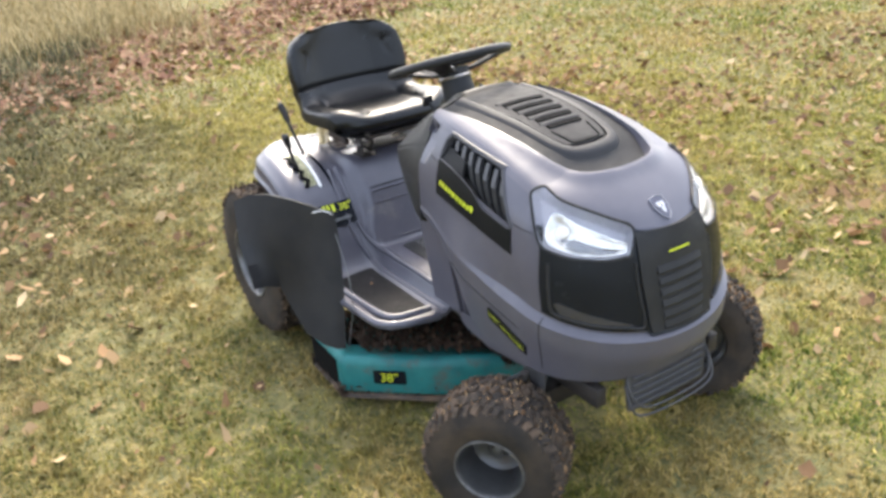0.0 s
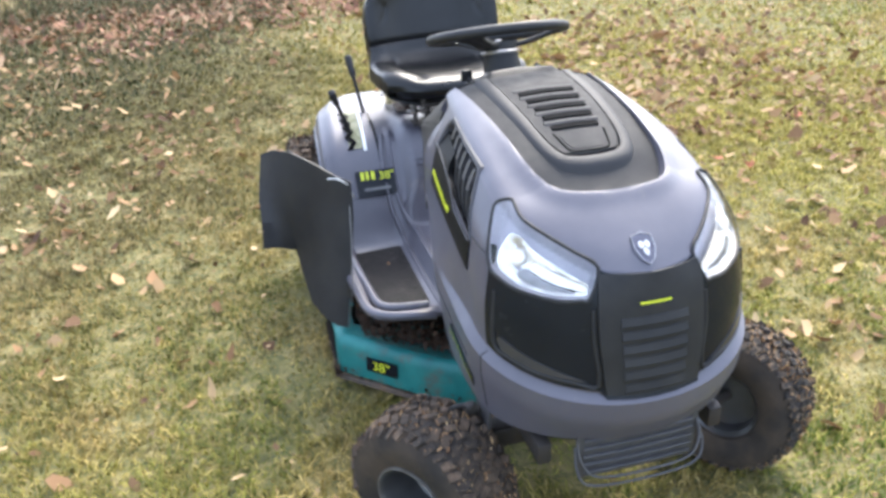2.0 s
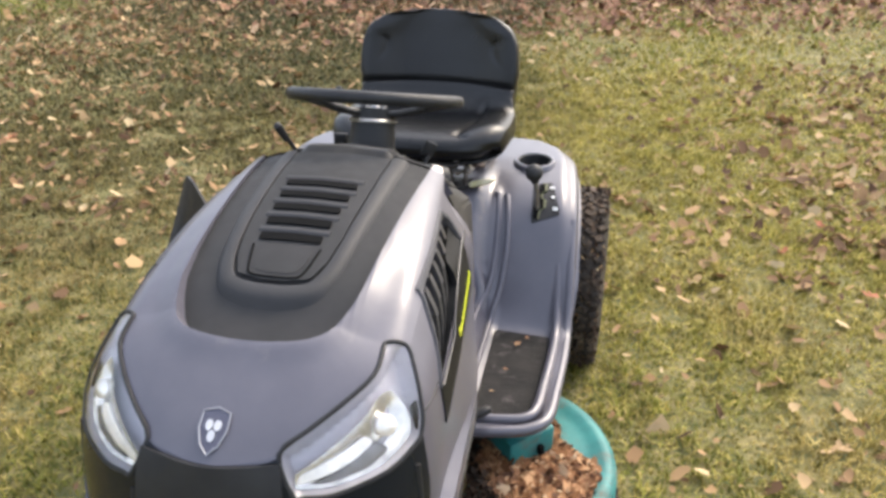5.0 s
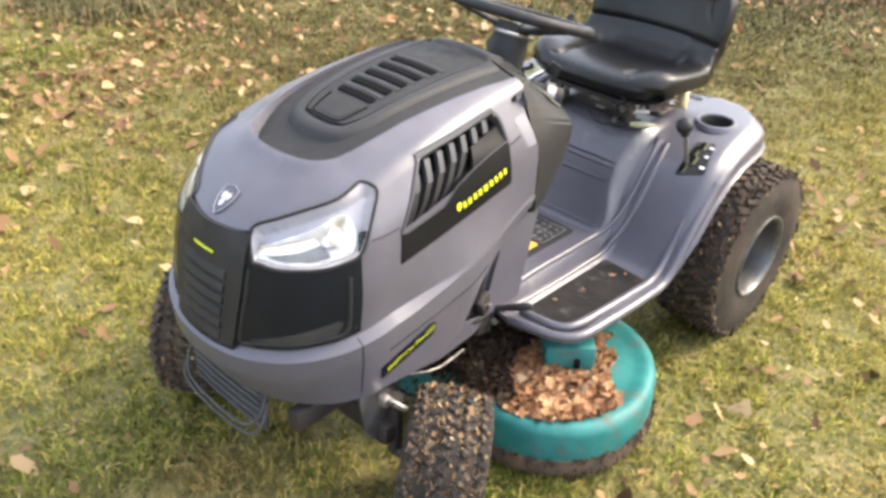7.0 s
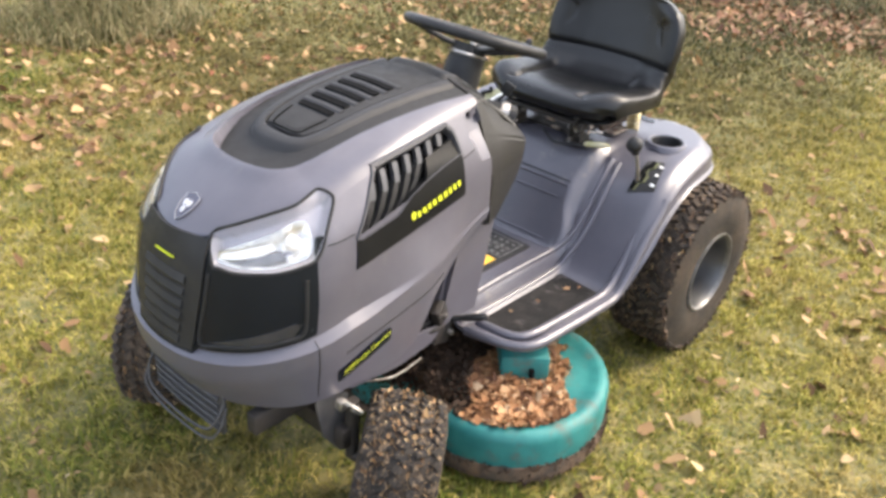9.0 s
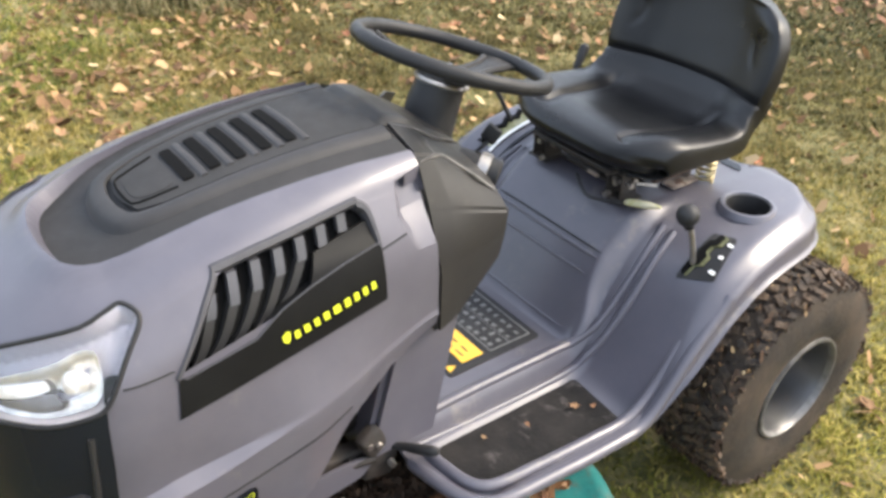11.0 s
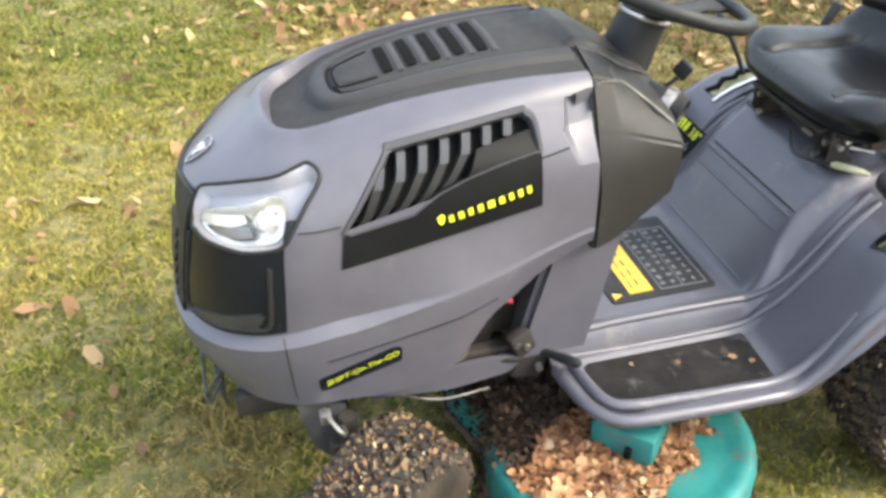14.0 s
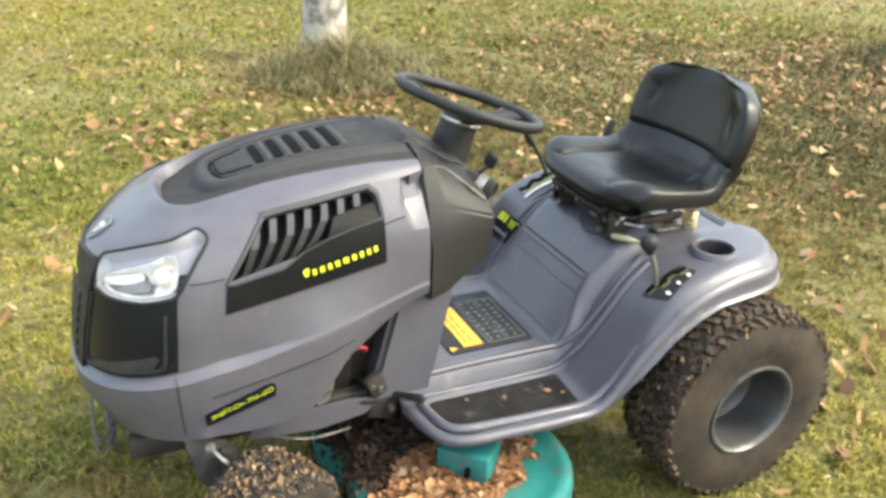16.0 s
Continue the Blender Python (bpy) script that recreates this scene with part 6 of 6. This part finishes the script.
# wet dirt whose dark colour also paints the shadow under hood and foot board
dirt = scatter_stuff("deck_dirt", rng, np.concatenate([P[~out], P2, P3]), (.006, .022), DIRT_SHADE, "wet dirt and clippings caked on the deck, darkened for the shade there", .6)
dirt.matrix_world = TRACTOR

# ---- tree with a tuft at its foot ----
def tree(x, y):
    root = new("birch_tree")
    root.location = (x, y, 0)
    bm = bmesh.new()
    pts = [(0, 0, -.05), (0, 0, .05), (.01, 0, .3), (.02, .02, 1.0), (.04, .03, 2.0), (.02, .06, 3.2), (.05, .05, 4.6), (.02, .1, 6.0)]
    tube(bm, curve_pts(pts, 4), [lerp(.21, .16, min(i / 8, 1)) if i < 8 else lerp(.16, .05, (i - 8) / 20) for i in range(29)], 18)
    for v in bm.verts:
        f = 1 + .07 * noise.noise((v.co.x * 5, v.co.y * 5, v.co.z * 2))
        v.co.x, v.co.y = v.co.x * f, v.co.y * f
    part("trunk", bm, BARK, root, "pale mottled trunk")
    r = random.Random(2)
    for i in range(9):
        z = 2.6 + i * .38
        a = i * 2.4
        L = 1.5 - .1 * i
        bm = bmesh.new()
        tube(bm, [(0, 0, z), (math.cos(a) * L * .5, math.sin(a) * L * .5, z + .4), (math.cos(a) * L, math.sin(a) * L, z + .6)], [.045, .03, .012], 8)
        part("limb", bm, BARK, root)
    return tagged(root, "pale mottled tree trunk with grass round its foot", "tree")


tree(-2.85, 3.1)
rng = np.random.RandomState(21)
n = 4200
a, r = rng.uniform(0, 2 * np.pi, n), rng.rand(n) ** .8
V, T = blades(rng, -2.40 + .60 * r * np.cos(a), 3.10 + .68 * r * np.sin(a), np.full(n, -.01), rng.uniform(.10, .43, n) * (1.1 - .7 * r), rng.uniform(.004, .009, n), rng.uniform(.3, 1.5, n))
tagged(fast_mesh("grass_tuft", V, T, TUFT), "long grey-green grass tuft at the tree foot", "grass", kind="stuff")
# leaf bed, weeds coloured dark for the shade, and dry grass beyond the lawn
n = 46000
x, y = rng.uniform(-2.6, 5, n), rng.uniform(5.2, 10, n)
edge = 6.4 + 1.1 * value_noise(x, y, .7, 15) + .25 * np.maximum(0, x - 1.5) ** 1.4
keep = rng.rand(n) < step(-2.6, .4, x) * step(-1.0, .5, y - edge) * (.3 + .7 * value_noise(x, y, 2.0, 8)) * (1 - .75 * step(1.3, 2.6, y - edge))
x, y = x[keep], y[keep]
scatter_stuff("leaf_bed", rng, np.stack([x, y, ground_z(x, y) + rng.uniform(.01, .05, len(x))], 1), (.03, .10), BEDLEAF, "thick bed of wet brown leaves beside the lawn")
n = 52000
x, y = rng.uniform(-1.9, 1.8, n), rng.uniform(4.3, 10, n)
v = value_noise(x, y, 1.0, 12) * .6 + .4 * value_noise(x, y, 3.0, 3)
keep = rng.rand(n) < step(4.1, 6.0, y + .9 * (v - .5) - 1.5 * np.maximum(0, x - .1) ** 1.5 - 2.2 * np.maximum(0, -.9 - x) ** 1.5) * (.25 + .75 * step(.3, .6, v))
x, y = x[keep], y[keep]
V, T = blades(rng, x, y, ground_z(x, y) - .005, rng.uniform(.03, .12, len(x)) * (.5 + step(6, 8, y)), rng.uniform(.006, .013, len(x)), rng.uniform(.4, 2.0, len(x)))
tagged(fast_mesh("dark_weeds", V, T, WEED), "low weeds at the lawn edge, coloured dark for tree shade", "weeds", kind="stuff")
n = 24000
x, y = rng.uniform(-1.2, 2.9, n), rng.uniform(7.6, 14, n)
keep = rng.rand(n) < step(7.6, 9.2, y + 1.2 * (value_noise(x, y, 1.2, 12) - .5))
x, y = x[keep], y[keep]
V, T = blades(rng, x, y, np.full(len(x), -.01), rng.uniform(.10, .40, len(x)), rng.uniform(.006, .012, len(x)), rng.uniform(.3, 1.3, len(x)))
tagged(fast_mesh("dry_grass", V, T, DRYGRASS), "tall tan dry grass beyond the leaf bed", "grass", kind="stuff")

# clippings and clods stuck to the tyres
rng = np.random.RandomState(31)
PT = []
for M, R, w, cnt in ((LEFT_FRONT, .179, .168, 2600), (RIGHT_FRONT, .179, .168, 1300), (pose(.410, 2.65, .256), .261, .210, 900), (pose(-.410, 2.65, .256), .261, .210, 500)):
    a = rng.uniform(0, 2 * np.pi, cnt)
    lx = rng.uniform(-.46, .46, cnt) * w
    rr = R + rng.uniform(-.008, .003, cnt) - (.10 if R < .2 else .045) * R * np.abs(2 * lx / w) ** 2.6 * .85
    A = np.array(M)
    PT.append(np.stack([lx, rr * np.cos(a), rr * np.sin(a)], 1) @ A[:3, :3].T + A[:3, 3])
tyre_bits = scatter_stuff("tyre_clippings", rng, np.concatenate(PT), (.004, .013), LITTER, "dry leaf and grass clippings stuck to the tyres", 1.2)
tyre_bits.matrix_world = TRACTOR
PT = []
for cx in (.410, -.410):
    a, lx = rng.uniform(0, 2 * np.pi, 2600), rng.uniform(-.47, .47, 2600) * .21
    rr = .258 + rng.uniform(-.010, .005, 2600) - .03 * np.maximum(0, np.abs(lx) / .21 - .34)
    PT.append(np.stack([cx + lx, 2.65 + rr * np.cos(a), .256 + rr * np.sin(a)], 1))
clods = scatter_stuff("tyre_mud", rng, np.concatenate(PT), (.006, .018), DIRT_SHADE, "dark mud clods caked on the rear tyres", 1.2)
clods.matrix_world = TRACTOR
